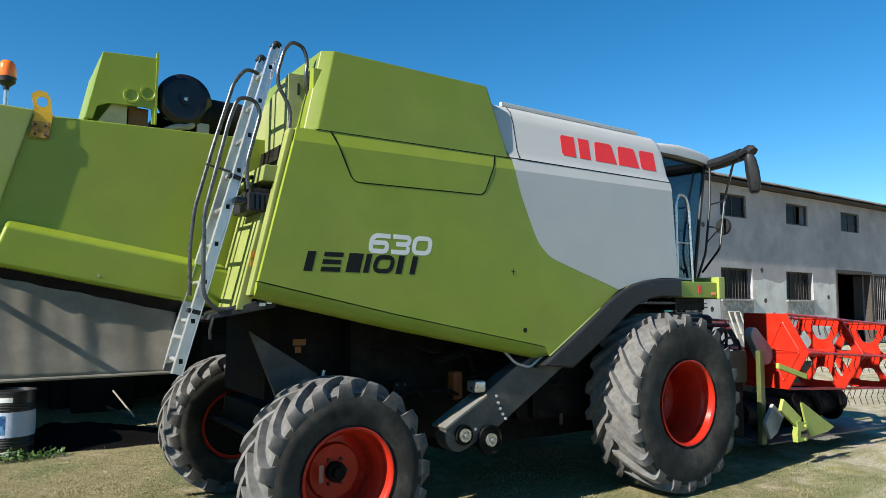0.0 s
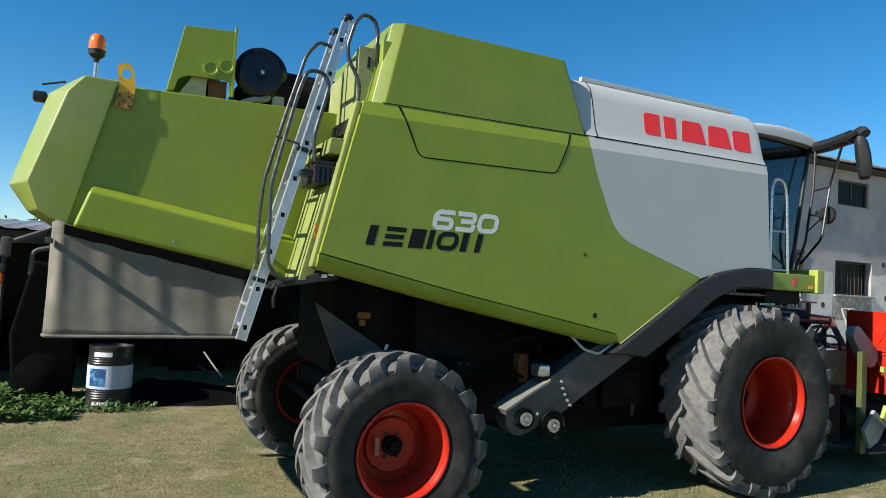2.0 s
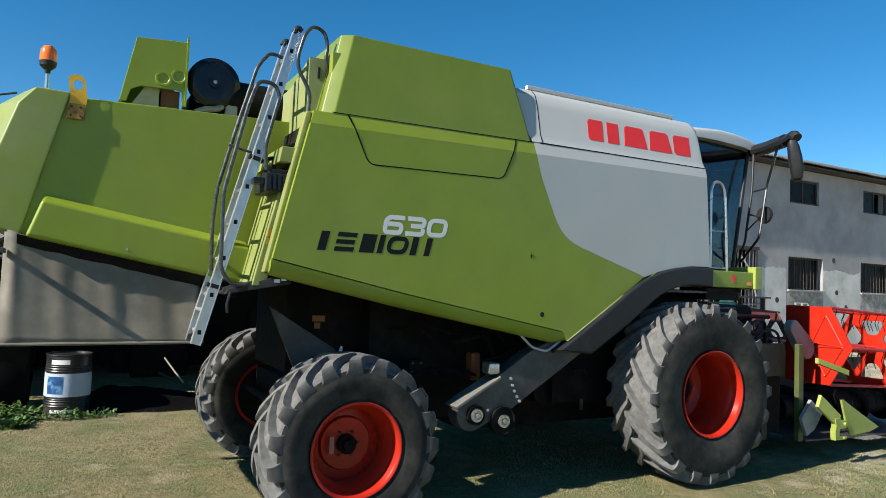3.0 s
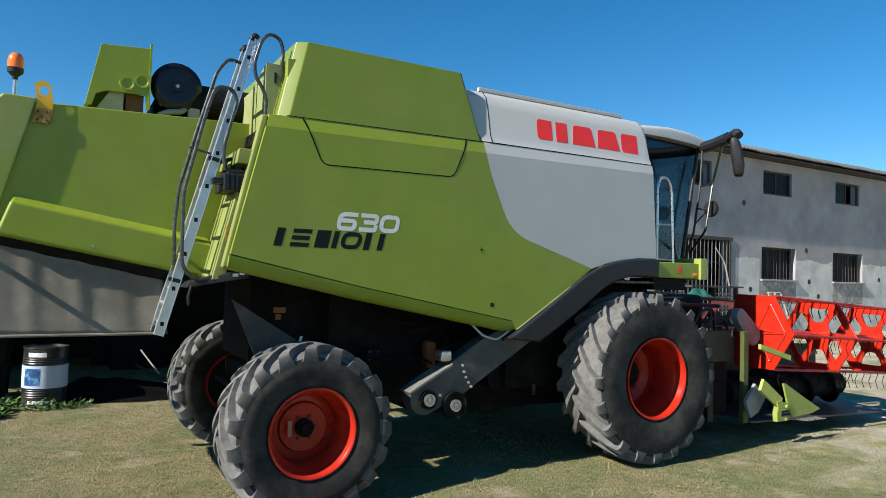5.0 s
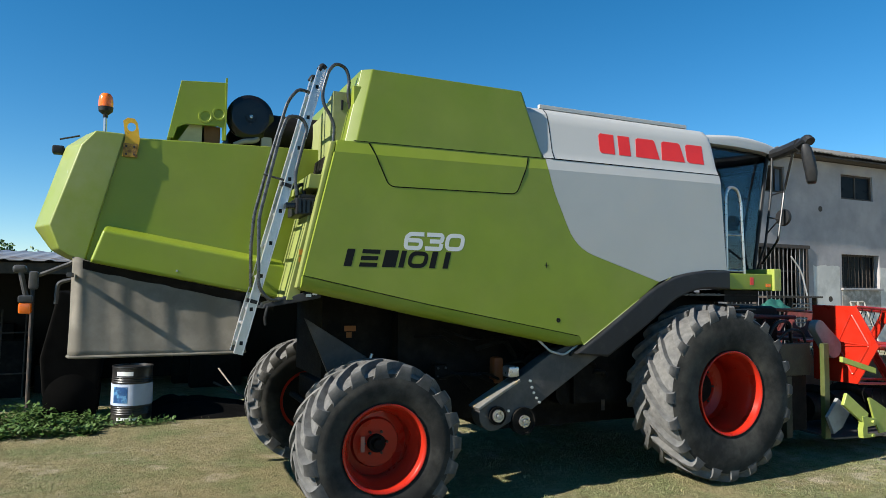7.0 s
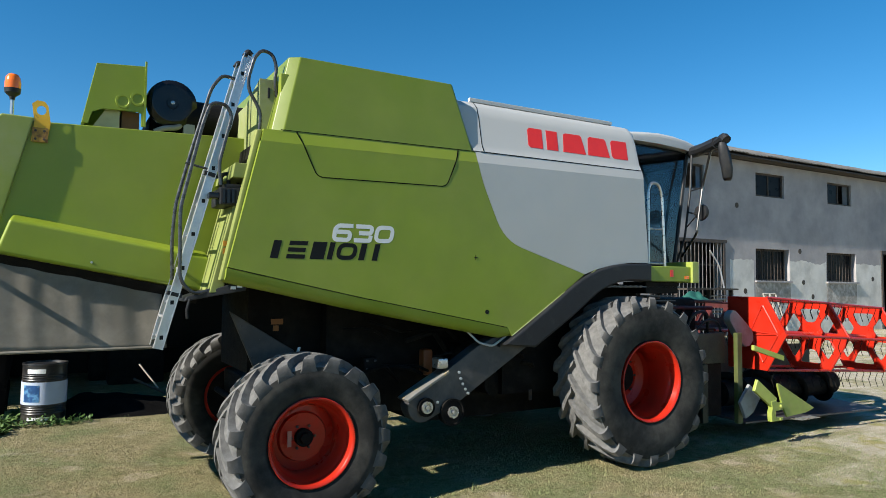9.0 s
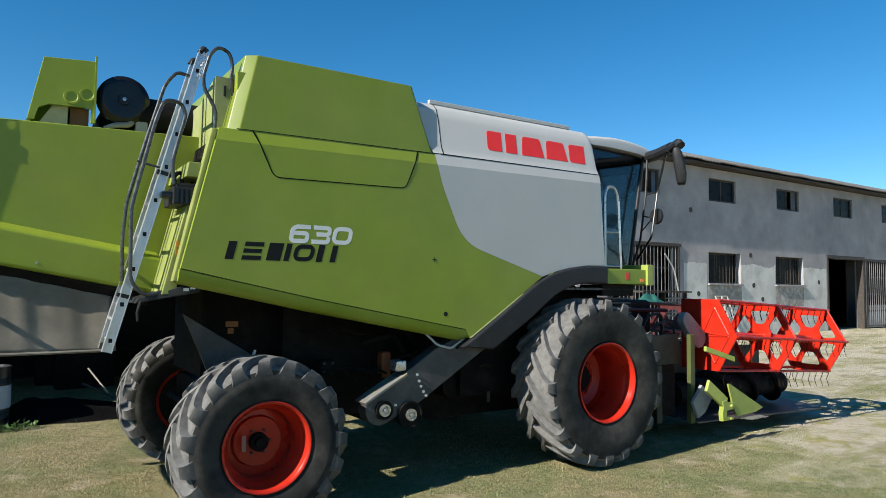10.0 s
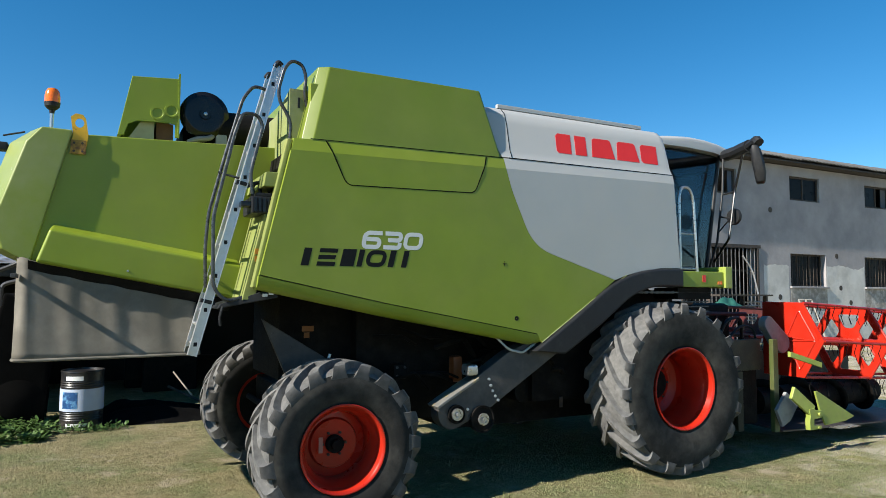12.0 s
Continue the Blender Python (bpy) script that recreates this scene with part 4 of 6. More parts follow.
bm.faces.ensure_lookup_table()
hookp = part("lifting_plate", bm, YELLOW, CH, "yellow lifting plate with a round hole and rust", smooth=None)

bm = bm_new()
box(bm, -5.748, -5.640, -0.778, -0.770, 2.962, 3.075, 0.003)
mp = part("mounting_plate", bm, material("rusty_yellow_paint", (0.40, 0.22, 0.03), 0.7, vary=0.25, scale=22, second=(0.16, 0.075, 0.025), patches=16, threshold=(0.45, 0.6)), hookp, "rust-stained mounting plate")
for x_, z_ in ((-5.725, 2.985), (-5.665, 2.985), (-5.725, 3.05), (-5.665, 3.05)):
    bm = bm_new()
    lathe(bm, [(-0.778, 0.010), (-0.7805, 0.009), (-0.781, 0.001)], (x_, 0, z_), 8)
    part("bolt", bm, IRON, hookp)

# beacon
bm = bm_new()
tube(bm, [(-5.90, -0.5, 3.12), (-5.90, -0.5, 3.37)], 0.014, 8)
beacon = part("beacon", bm, CHROME, CH, "orange rotating beacon on a short steel pole")
bm = bm_new()
lathe(bm, [(3.33, 0.018), (3.355, 0.022), (3.37, 0.04), (3.385, 0.055), (3.42, 0.06), (3.42, 0.001)], (-5.90, -0.5, 0), 20, "z")
part("base", bm, BLACK, beacon)
bm = bm_new()
lathe(bm, [(3.42, 0.058), (3.47, 0.058), (3.51, 0.052), (3.535, 0.035), (3.545, 0.001)], (-5.90, -0.5, 0), 24, "z")
part("lens", bm, ORANGE, beacon)

# work lamp and wiper at the hood's rear edge
bm = bm_new()
box(bm, -6.29, -6.20, -0.46, -0.36, 3.0, 3.07, 0.015)
tube(bm, [(-6.2, -0.4, 3.04), (-6.12, -0.4, 3.05)], 0.012, 6)
part("rear_lamp", bm, BLACK, CH)
bm = bm_new()
tube(bm, [(-6.24, -0.4, 3.13), (-6.09, -0.4, 3.175)], 0.008, 6)
part("rod", bm, BLACK, CH)

# rear light arms on the far side
bm = bm_new()
tube(bm, [(-6.15, 0.88, 2.18), (-6.24, 0.9, 2.12), (-6.52, 0.9, 1.99), (-6.58, 0.9, 1.98)], 0.02, 8, 0.05)
tube(bm, [(-6.15, 0.88, 1.98), (-6.33, 0.9, 1.93), (-6.34, 0.9, 1.72)], 0.02, 8, 0.05)
tube(bm, [(-6.66, 0.9, 2.07), (-6.60, 0.9, 1.80)], 0.025, 8)
la = part("light_arm", bm, STEEL_GREY, CH, "grey bracket carrying the rear lights")
bm = bm_new()
box(bm, -6.655, -6.545, 0.84, 0.96, 1.62, 1.73, 0.02)
part("lamp_lens", bm, ORANGE, la, "orange indicator lens")
bm = bm_new()
box(bm, -6.66, -6.54, 0.84, 0.96, 1.73, 1.80, 0.015)
box(bm, -6.58, -6.50, 0.86, 0.96, 1.86, 2.04, 0.02)
box(bm, -6.72, -6.60, 0.86, 0.96, 2.02, 2.10, 0.03)
part("lamp_body", bm, STEEL_GREY, la)

bm = bm_new()
box(bm, -6.095, -6.06, -1.0, -0.80, 1.965, 1.998, 0.004)
part("light_bracket", bm, STEEL_GREY, CH, "short grey lamp bracket")

# ---- ladder and rails at the rear ----
lo, hi = Vector((-4.85, -1.22, 1.365)), Vector((-4.215, -1.22, 3.79))
d = (hi - lo).normalized()
n_ = d.cross(Vector((0, 1, 0))).normalized()
L = (hi - lo).length
bm = bm_new()
ladder = part("ladder", tube(bm, [lo + d * 0.25 + Vector((0.0, 0.02, 0)), lo + d * 0.25 + Vector((-0.01, 0.33, 0))], 0.014, 8), ALU, CH, "aluminium ladder up to the engine deck")
for dy in (0.0, 0.34):
    bm = bm_new()
    base = lo + Vector((0.012 * (dy > 0), dy, 0))
    section = ((-0.036, -0.022), (-0.029, -0.022), (-0.029, -0.006), (0.029, -0.006), (0.029, -0.022), (0.036, -0.022), (0.036, 0.026), (-0.036, 0.026))
    hull(bm, [[base + d * k + n_ * a + Vector((0, b, 0)) for a, b in section] for k in (0, L)])
    part("stringer", bm, ALU, ladder)
    bm = bm_new()
    tube(bm, [hi + Vector((-0.03, dy, -0.02)), hi + Vector((0.0, dy, 0.03)), hi + Vector((0.03, dy, -0.0))], 0.022, 8, 0.03)
    part("end_cap", bm, BLACK, ladder)
for k in range(9):
    p = lo + d * (0.09 + k * 0.28)
    bm = bm_new()
    tube(bm, [p + Vector((0, 0.0, 0)), p + Vector((0.012, 0.34, 0))], 0.016, 8)
    part("rung", bm, ALU, ladder)
    bm = bm_new()
    box(bm, p.x - 0.013, p.x + 0.013, p.y - 0.0085, p.y - 0.004, p.z - 0.016, p.z + 0.016)
    part("rung_end", bm, PRINT_BLACK, ladder, smooth=None)
for k in (0.42, 1.42):
    p = lo + d * k
    bm = bm_new()
    hull(bm, [[p + n_ * a * 0.055 + Vector((0, b, 0)) + d * e for a, b in ((-1, -0.02), (1, -0.02), (1, 0.04), (-1, 0.04))] for e in (0, 0.03)])
    part("clamp", bm, BLACK, ladder)
rails = [
    [(-4.13, -1.3, 3.08), (-4.12, -1.3, 3.28), (-4.16, -1.3, 3.37), (-4.22, -1.3, 3.46), (-4.23, -1.3, 3.56), (-4.18, -1.3, 3.75), (-4.12, -1.3, 3.825), (-4.03, -1.3, 3.80), (-3.995, -1.3, 3.70), (-4.01, -1.3, 3.56), (-3.96, -1.27, 3.37)],
    [(-4.27, -1.0, 3.63), (-4.37, -1.0, 3.65), (-4.46, -1.0, 3.53), (-4.60, -1.0, 3.01), (-4.72, -1.0, 2.52), (-4.74, -1.0, 2.23), (-4.73, -1.0, 1.90)],
    [(-4.43, -1.32, 2.66), (-4.45, -1.32, 2.83), (-4.355, -1.32, 3.23), (-4.40, -1.32, 3.315), (-4.52, -1.32, 3.32), (-4.58, -1.32, 3.14), (-4.73, -1.32, 2.46), (-4.72, -1.32, 1.90), (-4.62, -1.32, 1.785), (-4.32, -1.3, 1.87)],
]
for r in rails:
    bm = bm_new()
    tube(bm, r, 0.0145, 10, 0.07)
    part("handrail", bm, TUBE, CH, "bent grey steel handrail")
bm = bm_new()
tube(bm, [(-4.66, -1.05, 2.86), (-4.42, -1.1, 2.80)], 0.01, 6)
part("stay", bm, TUBE, CH)
# folded step plate with slots beside the panel
bm = bm_new()
def slope_box(bm, xa, xb, ya, yb, za, zb, shear):
    return hull(bm, [[(xa, ya, za), (xb, ya, za), (xb, yb, za), (xa, yb, za)], [(xa + shear, ya, zb), (xb + shear, ya, zb), (xb + shear, yb, zb), (xa + shear, yb, zb)]], 0.008)
slope_box(bm, -4.50, -4.40, -1.34, -0.78, 1.80, 2.52, 0.17)
sp = part("step_plate", bm, LIGHT_GREEN, CH, "green sloping corner post")
for dz in (0.0, 0.06):
    bm = bm_new()
    box(bm, -4.405, -4.365, -1.345, -1.338, 2.11 + dz, 2.155 + dz)
    part("warning_sticker", bm, material("orange_print", (0.5, 0.2, 0.02), 0.5, vary=0.1), sp, smooth=None)
bm = bm_new()
slope_box(bm, -4.42, -4.2, -1.42, -1.1, 1.9, 2.5, 0.14)
part("corner_panel", bm, LIGHT_GREEN, CH)
bm = bm_new()
slope_box(bm, -4.36, -4.12, -1.40, -0.74, 2.72, 2.84, 0.02)
part("shelf", bm, LIGHT_GREEN, CH)
bm = bm_new()
box(bm, -4.44, -4.20, -1.36, -1.0, 2.50, 2.64, 0.012)
vbk = part("valve_block", bm, BLACK, CH, "black control block with hoses")
for k in range(6):
    bm = bm_new()
    box(bm, -4.425 + 0.036 * k, -4.405 + 0.036 * k, -1.372, -1.36, 2.515, 2.625)
    part("fin", bm, GLOSS_BLACK, vbk, smooth=None)
bm = bm_new()
box(bm, -4.40, -4.27, -1.33, -1.05, 2.64, 2.675, 0.008)
part("cap", bm, BLACK, vbk)
for x_ in (-4.40, -4.34):
    bm = bm_new()
    tube(bm, [(x_, -1.2, 2.66), (x_ - 0.01, -1.2, 2.76), (x_ + 0.08, -1.15, 2.79), (x_ + 0.16, -1.1, 2.72)], 0.017, 8, 0.05)
    part("hose", bm, BLACK, vbk)
bm = bm_new()
box(bm, -4.52, -4.43, -1.33, -1.24, 2.55, 2.60, 0.01)
part("clamp", bm, GLOSS_BLACK, vbk)
bm = bm_new()
hull(bm, [[(-4.68, -1.30, 1.73), (-4.68, -1.0, 1.73), (-4.66, -1.0, 1.77), (-4.66, -1.30, 1.77)], [(-4.22, -1.38, 1.82), (-4.22, -0.8, 1.82), (-4.24, -0.8, 1.90), (-4.24, -1.38, 1.90)]], 0.008)
tube(bm, [(-4.64, -1.3, 1.75), (-4.66, -1.3, 1.66), (-4.65, -1.28, 1.60)], 0.012, 6)
part("foot_bracket", bm, BLACK, CH)
for x, z in ((-4.33, 1.84), (-4.28, 1.855)):
    bm = bm_new()
    box(bm, x - 0.02, x + 0.02, -1.40, -1.38, z - 0.012, z + 0.012)
    part("bolt", bm, CHROME, CH, smooth=None)

# ---- cab ----
cabx = [(0.22, 2.12), (0.20, 3.60), (1.42, 3.56), (1.14, 2.12)]
bm = bm_new()
roof_sec = lambda y, k: [(0.10, y, 3.63), (0.10, y, 3.73 - k), (0.55, y, 3.775 - k), (0.85, y, 3.795 - k), (1.12, y, 3.785 - k), (1.36, y, 3.755 - k), (1.54, y, 3.71 - k), (1.62, y, 3.65 - k * 0.5), (1.60, y, 3.60), (1.50, y, 3.57), (1.22, y, 3.61), (0.8, y, 3.63)]
hull(bm, [roof_sec(-1.065, 0.09), roof_sec(-1.05, 0.05), roof_sec(-1.01, 0.02), roof_sec(-0.9, 0.0), roof_sec(-0.5, -0.01), roof_sec(0.5, -0.01), roof_sec(0.9, 0.0), roof_sec(1.01, 0.02), roof_sec(1.065, 0.09)])
part("cab_roof", bm, GREY_PAINT, CH, "light grey rounded cab roof", smooth=30)
# Roof lining drawn extra deep to carry the shade inside the cab top.
bm = bm_new()
hull(bm, [[(0.16, y, 3.14), (0.16, y, 3.62), (1.48, y, 3.60), (1.44, y, 3.42), (0.8, y, 3.30)] for y in (-0.97, 0.97)], 0.01)
part("shaded_roof_lining", bm, BLACK, CH)
for y in (-1.0, 1.0):
    for name, pts, r in (("rear_pillar", [(0.24, y, 2.1), (0.22, y, 3.55)], 0.035), ("front_pillar", [(1.14, y * 0.98, 2.1), (1.40, y * 0.98, 3.55)], 0.03), ("door_sill", [(0.28, y, 2.14), (1.11, y * 0.98, 2.14)], 0.04)):
        part(name, tube(bm_new(), pts, r, 8), BLACK, CH)
for y in (-0.99, 0.99):
    bm = bm_new()
    prism(bm, cabx, y, y + 0.006, "y")
    g = part("side_glass", bm, GLASS, CH, "tinted cab window", smooth=None)
    g.visible_shadow = False
bm = bm_new()
hull(bm, [[(1.16, -0.96, 2.12), (1.16, 0.96, 2.12), (1.168, 0.96, 2.12), (1.168, -0.96, 2.12)], [(1.42, -0.96, 3.54), (1.42, 0.96, 3.54), (1.428, 0.96, 3.54), (1.428, -0.96, 3.54)]])
g = part("windscreen", bm, GLASS, CH, "tinted windscreen", smooth=None)
g.visible_shadow = False
bm = bm_new()
box(bm, 0.12, 0.18, -1.0, 1.0, 2.1, 3.6)
part("cab_rear_wall", bm, BLACK, CH, smooth=None)
bm = bm_new()
box(bm, 0.10, 1.20, -1.05, 1.05, 1.95, 2.12, 0.02)
part("cab_floor", bm, BLACK, CH)
bm = bm_new()
box(bm, 0.40, 0.80, -0.25, 0.25, 2.45, 2.62, 0.05)
hull(bm, [[(0.36, -0.24, 2.58), (0.36, 0.24, 2.58), (0.50, 0.24, 2.58), (0.50, -0.24, 2.58)], [(0.26, -0.2, 3.2), (0.26, 0.2, 3.2), (0.36, 0.2, 3.2), (0.36, -0.2, 3.2)]], 0.04)
box(bm, 0.45, 0.75, -0.15, 0.15, 2.1, 2.46)
part("driver_seat", bm, BLACK, CH)
bm = bm_new()
box(bm, 0.92, 1.0, -0.60, -0.38, 2.75, 2.92, 0.015)
tube(bm, [(0.95, -0.45, 2.75), (0.85, -0.4, 2.5), (0.8, -0.4, 2.12)], 0.02, 6)
part("monitor", bm, BLACK, CH)
bm = bm_new()
tube(bm, [(1.05, 0, 2.12), (0.9, 0, 2.75)], 0.04, 8)
ringp = [(0.9 + 0.19 * math.cos(a) * 0.35, 0.19 * math.sin(a), 2.77 + 0.19 * math.cos(a) * 0.9) for a in [math.tau * k / 24 for k in range(24)]]
tube(bm, ringp, 0.015, 8, closed=True)
part("steering_wheel", bm, BLACK, CH)

# platform with grab rail
bm = bm_new()
box(bm, 0.18, 0.90, -1.50, -1.06, 1.935, 2.11, 0.012)
plat = part("platform", bm, GREEN, CH, "lime green side platform with warning stickers")
bm = bm_new()
box(bm, 0.84, 0.95, -1.53, -1.08, 1.925, 2.17, 0.01)
part("end_plate", bm, LIME, plat)
for x, z, w, h, c_ in ((0.50, 2.03, 0.05, 0.08, PRINT_RED), (0.74, 1.985, 0.07, 0.035, ORANGE)):
    bm = bm_new()
    box(bm, x, x + w, -1.504, -1.50, z - h / 2, z + h / 2)
    part("sticker", bm, c_, plat, smooth=None)
bm = bm_new()
tube(bm, [(0.20, -1.46, 2.10), (0.20, -1.46, 2.95), (0.24, -1.46, 3.05), (0.36, -1.46, 3.05), (0.42, -1.46, 2.93), (0.46, -1.46, 2.10)], 0.017, 10, 0.1)
tube(bm, [(0.20, -1.46, 2.53), (0.44, -1.46, 2.53)], 0.011, 8)
tube(bm, [(0.20, -1.46, 2.14), (0.46, -1.46, 2.14)], 0.012, 8)
part("grab_rail", bm, CHROME, CH, "bright arched grab rail")

# mirrors
bm = bm_new()
tube(bm, [(1.45, -1.02, 3.59), (1.27, -1.35, 3.565), (1.08, -1.70, 3.56)], 0.072, 10)
tube(bm, [(1.10, -1.66, 3.55), (0.99, -1.86, 3.58), (0.98, -1.90, 3.54)], 0.055, 10, 0.04)
ma = part("mirror_arm", bm, BLACK, CH, "thick black mirror arm")
bm = bm_new()
def mirror_ring(x, y, z, w, dp):
    """One level of the mirror housing: w across and dp deep, turned to the driver."""
    u, v = Vector((0.62, -0.78, 0)) * w / 2, Vector((0.78, 0.62, 0)) * dp / 2
    return [Vector((x, y, z)) + u * a + v * b for a, b in ((-1, -0.7), (-0.6, -1), (0.6, -1), (1, -0.7), (1, 0.7), (0.6, 1), (-0.6, 1), (-1, 0.7))]
hull(bm, [mirror_ring(0.99, -1.9, 3.085, 0.07, 0.10), mirror_ring(0.99, -1.9, 3.11, 0.10, 0.16), mirror_ring(0.985, -1.9, 3.2, 0.12, 0.19), mirror_ring(0.95, -1.9, 3.33, 0.125, 0.19), mirror_ring(0.915, -1.9, 3.45, 0.105, 0.16), mirror_ring(0.90, -1.9, 3.50, 0.06, 0.1)])
part("mirror", bm, BLACK, ma, "black mirror housing", 50)
bm = bm_new()
tube(bm, [(1.16, -1.55, 3.52), (1.19, -1.40, 3.10), (1.07, -1.40, 2.51), (1.16, -1.10, 2.25)], 0.014, 8, 0.05)
part("mirror_rod", bm, GLOSS_BLACK, ma)
bm = bm_new()
tube(bm, [(1.36, -1.10, 3.55), (1.27, -1.15, 3.09), (1.16, -1.15, 2.48), (1.12, -1.05, 2.15)], 0.014, 8, 0.05)
tube(bm, [(1.27, -1.15, 3.07), (1.185, -1.40, 3.08)], 0.01, 6)
tube(bm, [(1.22, -1.15, 2.80), (1.18, -1.33, 2.76)], 0.01, 6)
tube(bm, [(1.18, -1.15, 2.60), (1.18, -1.33, 2.76)], 0.008, 6)
part("mirror_stay", bm, BLACK, ma)
bm = bm_new()
lathe(bm, [(1.19, 0.001), (1.19, 0.09), (1.22, 0.10), (1.25, 0.08), (1.27, 0.001)], (0, -1.36, 2.78), 24, "x")
part("round_mirror", bm, BLACK, ma, "small round black mirror")

# dark step frame under the platform
bm = bm_new()
box(bm, 0.2, 0.72, -1.42, -1.06, 1.80, 1.93, 0.01)
part("step_frame", bm, DARK, CH)
bm = bm_new()
for k in range(15):
    box(bm, -0.42 + 0.078 * k, -0.38 + 0.078 * k, -1.40, -1.10, 1.862, 1.892)
box(bm, -0.46, 0.76, -1.42, -1.40, 1.868, 1.884)
tread_ = part("step_tread", bm, material("worn_step_metal", (0.09, 0.09, 0.087), 0.5, metal=0.4, vary=0.2), CH, "worn metal step tread under the platform", smooth=None)
for k in range(4):
    bm = bm_new()
    box(bm, 0.24, 0.70, -1.40, -1.30, 1.60 + 0.055 * k, 1.615 + 0.055 * k)
    part("slat", bm, STEEL_GREY, tread_, smooth=None)
# feeder house
# added dark box, screening the sunlit far reel from view
bm = bm_new()
box(bm, 1.0, 1.72, -0.86, 0.85, 1.2, 1.74, 0.06)
part("reel_screen_box", bm, DARK, CH, "added dark box that hides the bright far reel")
bm = bm_new()
hull(bm, [[(0.5, -0.62, 1.95), (0.5, 0.62, 1.95), (0.3, 0.62, 1.1), (0.3, -0.62, 1.1)], [(1.75, -0.62, 1.15), (1.75, 0.62, 1.15), (1.7, 0.62, 0.35), (1.7, -0.62, 0.35)]])
part("feeder_house", bm, DARK, CH, smooth=None)
bm = bm_new()
tube(bm, [(-0.2, -1.35, 1.98), (0.3, -1.35, 1.93), (0.75, -1.35, 1.9)], 0.02, 8)
tube(bm, [(0.25, -1.2, 1.9), (0.28, -1.2, 1.75), (0.65, -1.2, 1.75), (0.68, -1.2, 1.9)], 0.018, 8)
part("step_frame", bm, STEEL_GREY, CH)


# maker's marks as plain slanted shapes, and the model number
def slab(bm, pts):
    """A thin printed plate with the outline given in space, facing the near side."""
    return hull(bm, [pts, [(x, y + 0.004, z) for x, y, z in pts]])


def ribbon(bm, pts, width, y, closed=False, radius=0.03):
    """A flat stroke of even width along a run of (x, z)."""
    ps = rounded([(x, y, z) for x, z in pts], radius, 5, closed)
    n = len(ps)
    pairs = []
    for i, p in enumerate(ps):
        d_ = (ps[(i + 1) % n] - ps[i - 1]) if closed else (ps[min(i + 1, n - 1)] - ps[max(i - 1, 0)])
        side_ = Vector((-d_.z, 0, d_.x)).normalized() * width / 2
        pairs.append([bm.verts.new(q) for q in (p + side_, p - side_, p - side_ + Vector((0, 0.004, 0)), p + side_ + Vector((0, 0.004, 0)))])
    for p, q in zip(pairs, pairs[1:] + ([pairs[0]] if closed else [])):
        for k in range(4):
            bm.faces.new((p[k], p[(k + 1) % 4], q[(k + 1) % 4], q[k]))
    if not closed:
        bm.faces.new(pairs[0])
        bm.faces.new(pairs[-1][::-1])
    return bm


def mark(name, mat, y, z0, z1, slant, lean, shapes):
    """Shapes given by (share of x, share of height) corners between xa and xb, sheared by slant."""
    for xa, xb, outlines in shapes:
        bm = bm_new()
        for o_ in outlines:
            slab(bm, [(xa + (xb - xa) * u + slant * f, y + lean * f, z0 + (z1 - z0) * f) for u, f in o_])
        part(name, bm, mat, CH, smooth=None)


FULL = [(0, 0), (1, 0), (1, 1), (0, 1)]
CUT = [(0.12, 0), (1, 0), (1, 1), (0.12, 1), (0, 0.88), (0, 0.12)]
WEDGE = [(0, 0), (1, 0), (0.86, 0.92), (0.78, 1), (0.16, 1), (0.06, 0.92)]
BARS = [[(0, 0), (1, 0), (1, 0.24), (0, 0.24)], [(0, 0.38), (0.96, 0.38), (0.96, 0.62), (0, 0.62)], [(0, 0.76), (1, 0.76), (1, 1), (0, 1)]]
mark("red_mark", PRINT_RED, -1.4262, 3.277, 3.488, 0.012, 0.0467, [(-1.446, -1.26, [CUT]), (-1.206, -1.06, [FULL]), (-0.993, -0.684, [WEDGE]), (-0.653, -0.338, [WEDGE]), (-0.307, -0.07, [CUT])])
mark("black_mark", PRINT_BLACK, -1.5015, 2.082, 2.227, 0.034, 0.0, [(-4.075, -4.01, [FULL]), (-3.944, -3.79, BARS), (-3.745, -3.625, [FULL]), (-3.599, -3.553, [FULL]), (-3.316, -3.262, [FULL]), (-3.19, -3.14, [FULL])])
part("black_mark", ribbon(bm_new(), [(-3.505, 2.1), (-3.36, 2.1), (-3.33, 2.207), (-3.475, 2.207)], 0.036, -1.5015, True, 0.05), PRINT_BLACK, CH, smooth=None)
for strokes in (
    [([(-3.362, 2.372), (-3.49, 2.372), (-3.523, 2.345), (-3.537, 2.252), (-3.40, 2.252), (-3.388, 2.318), (-3.508, 2.318)], False)],
    [([(-3.335, 2.372), (-3.185, 2.372), (-3.196, 2.315), (-3.31, 2.315)], False), ([(-3.1995, 2.2965), (-3.208, 2.252), (-3.355, 2.252)], False)],
    [([(-3.156, 2.255), (-3.008, 2.255), (-2.985, 2.372), (-3.133, 2.372)], True)],
):
    bm = bm_new()
    for run_, loop_ in strokes:
        ribbon(bm, run_, 0.036, -1.5012, loop_, 0.045 if loop_ else 0.03)
    part("number", bm, STICKER, CH, "white printed digit", smooth=None)

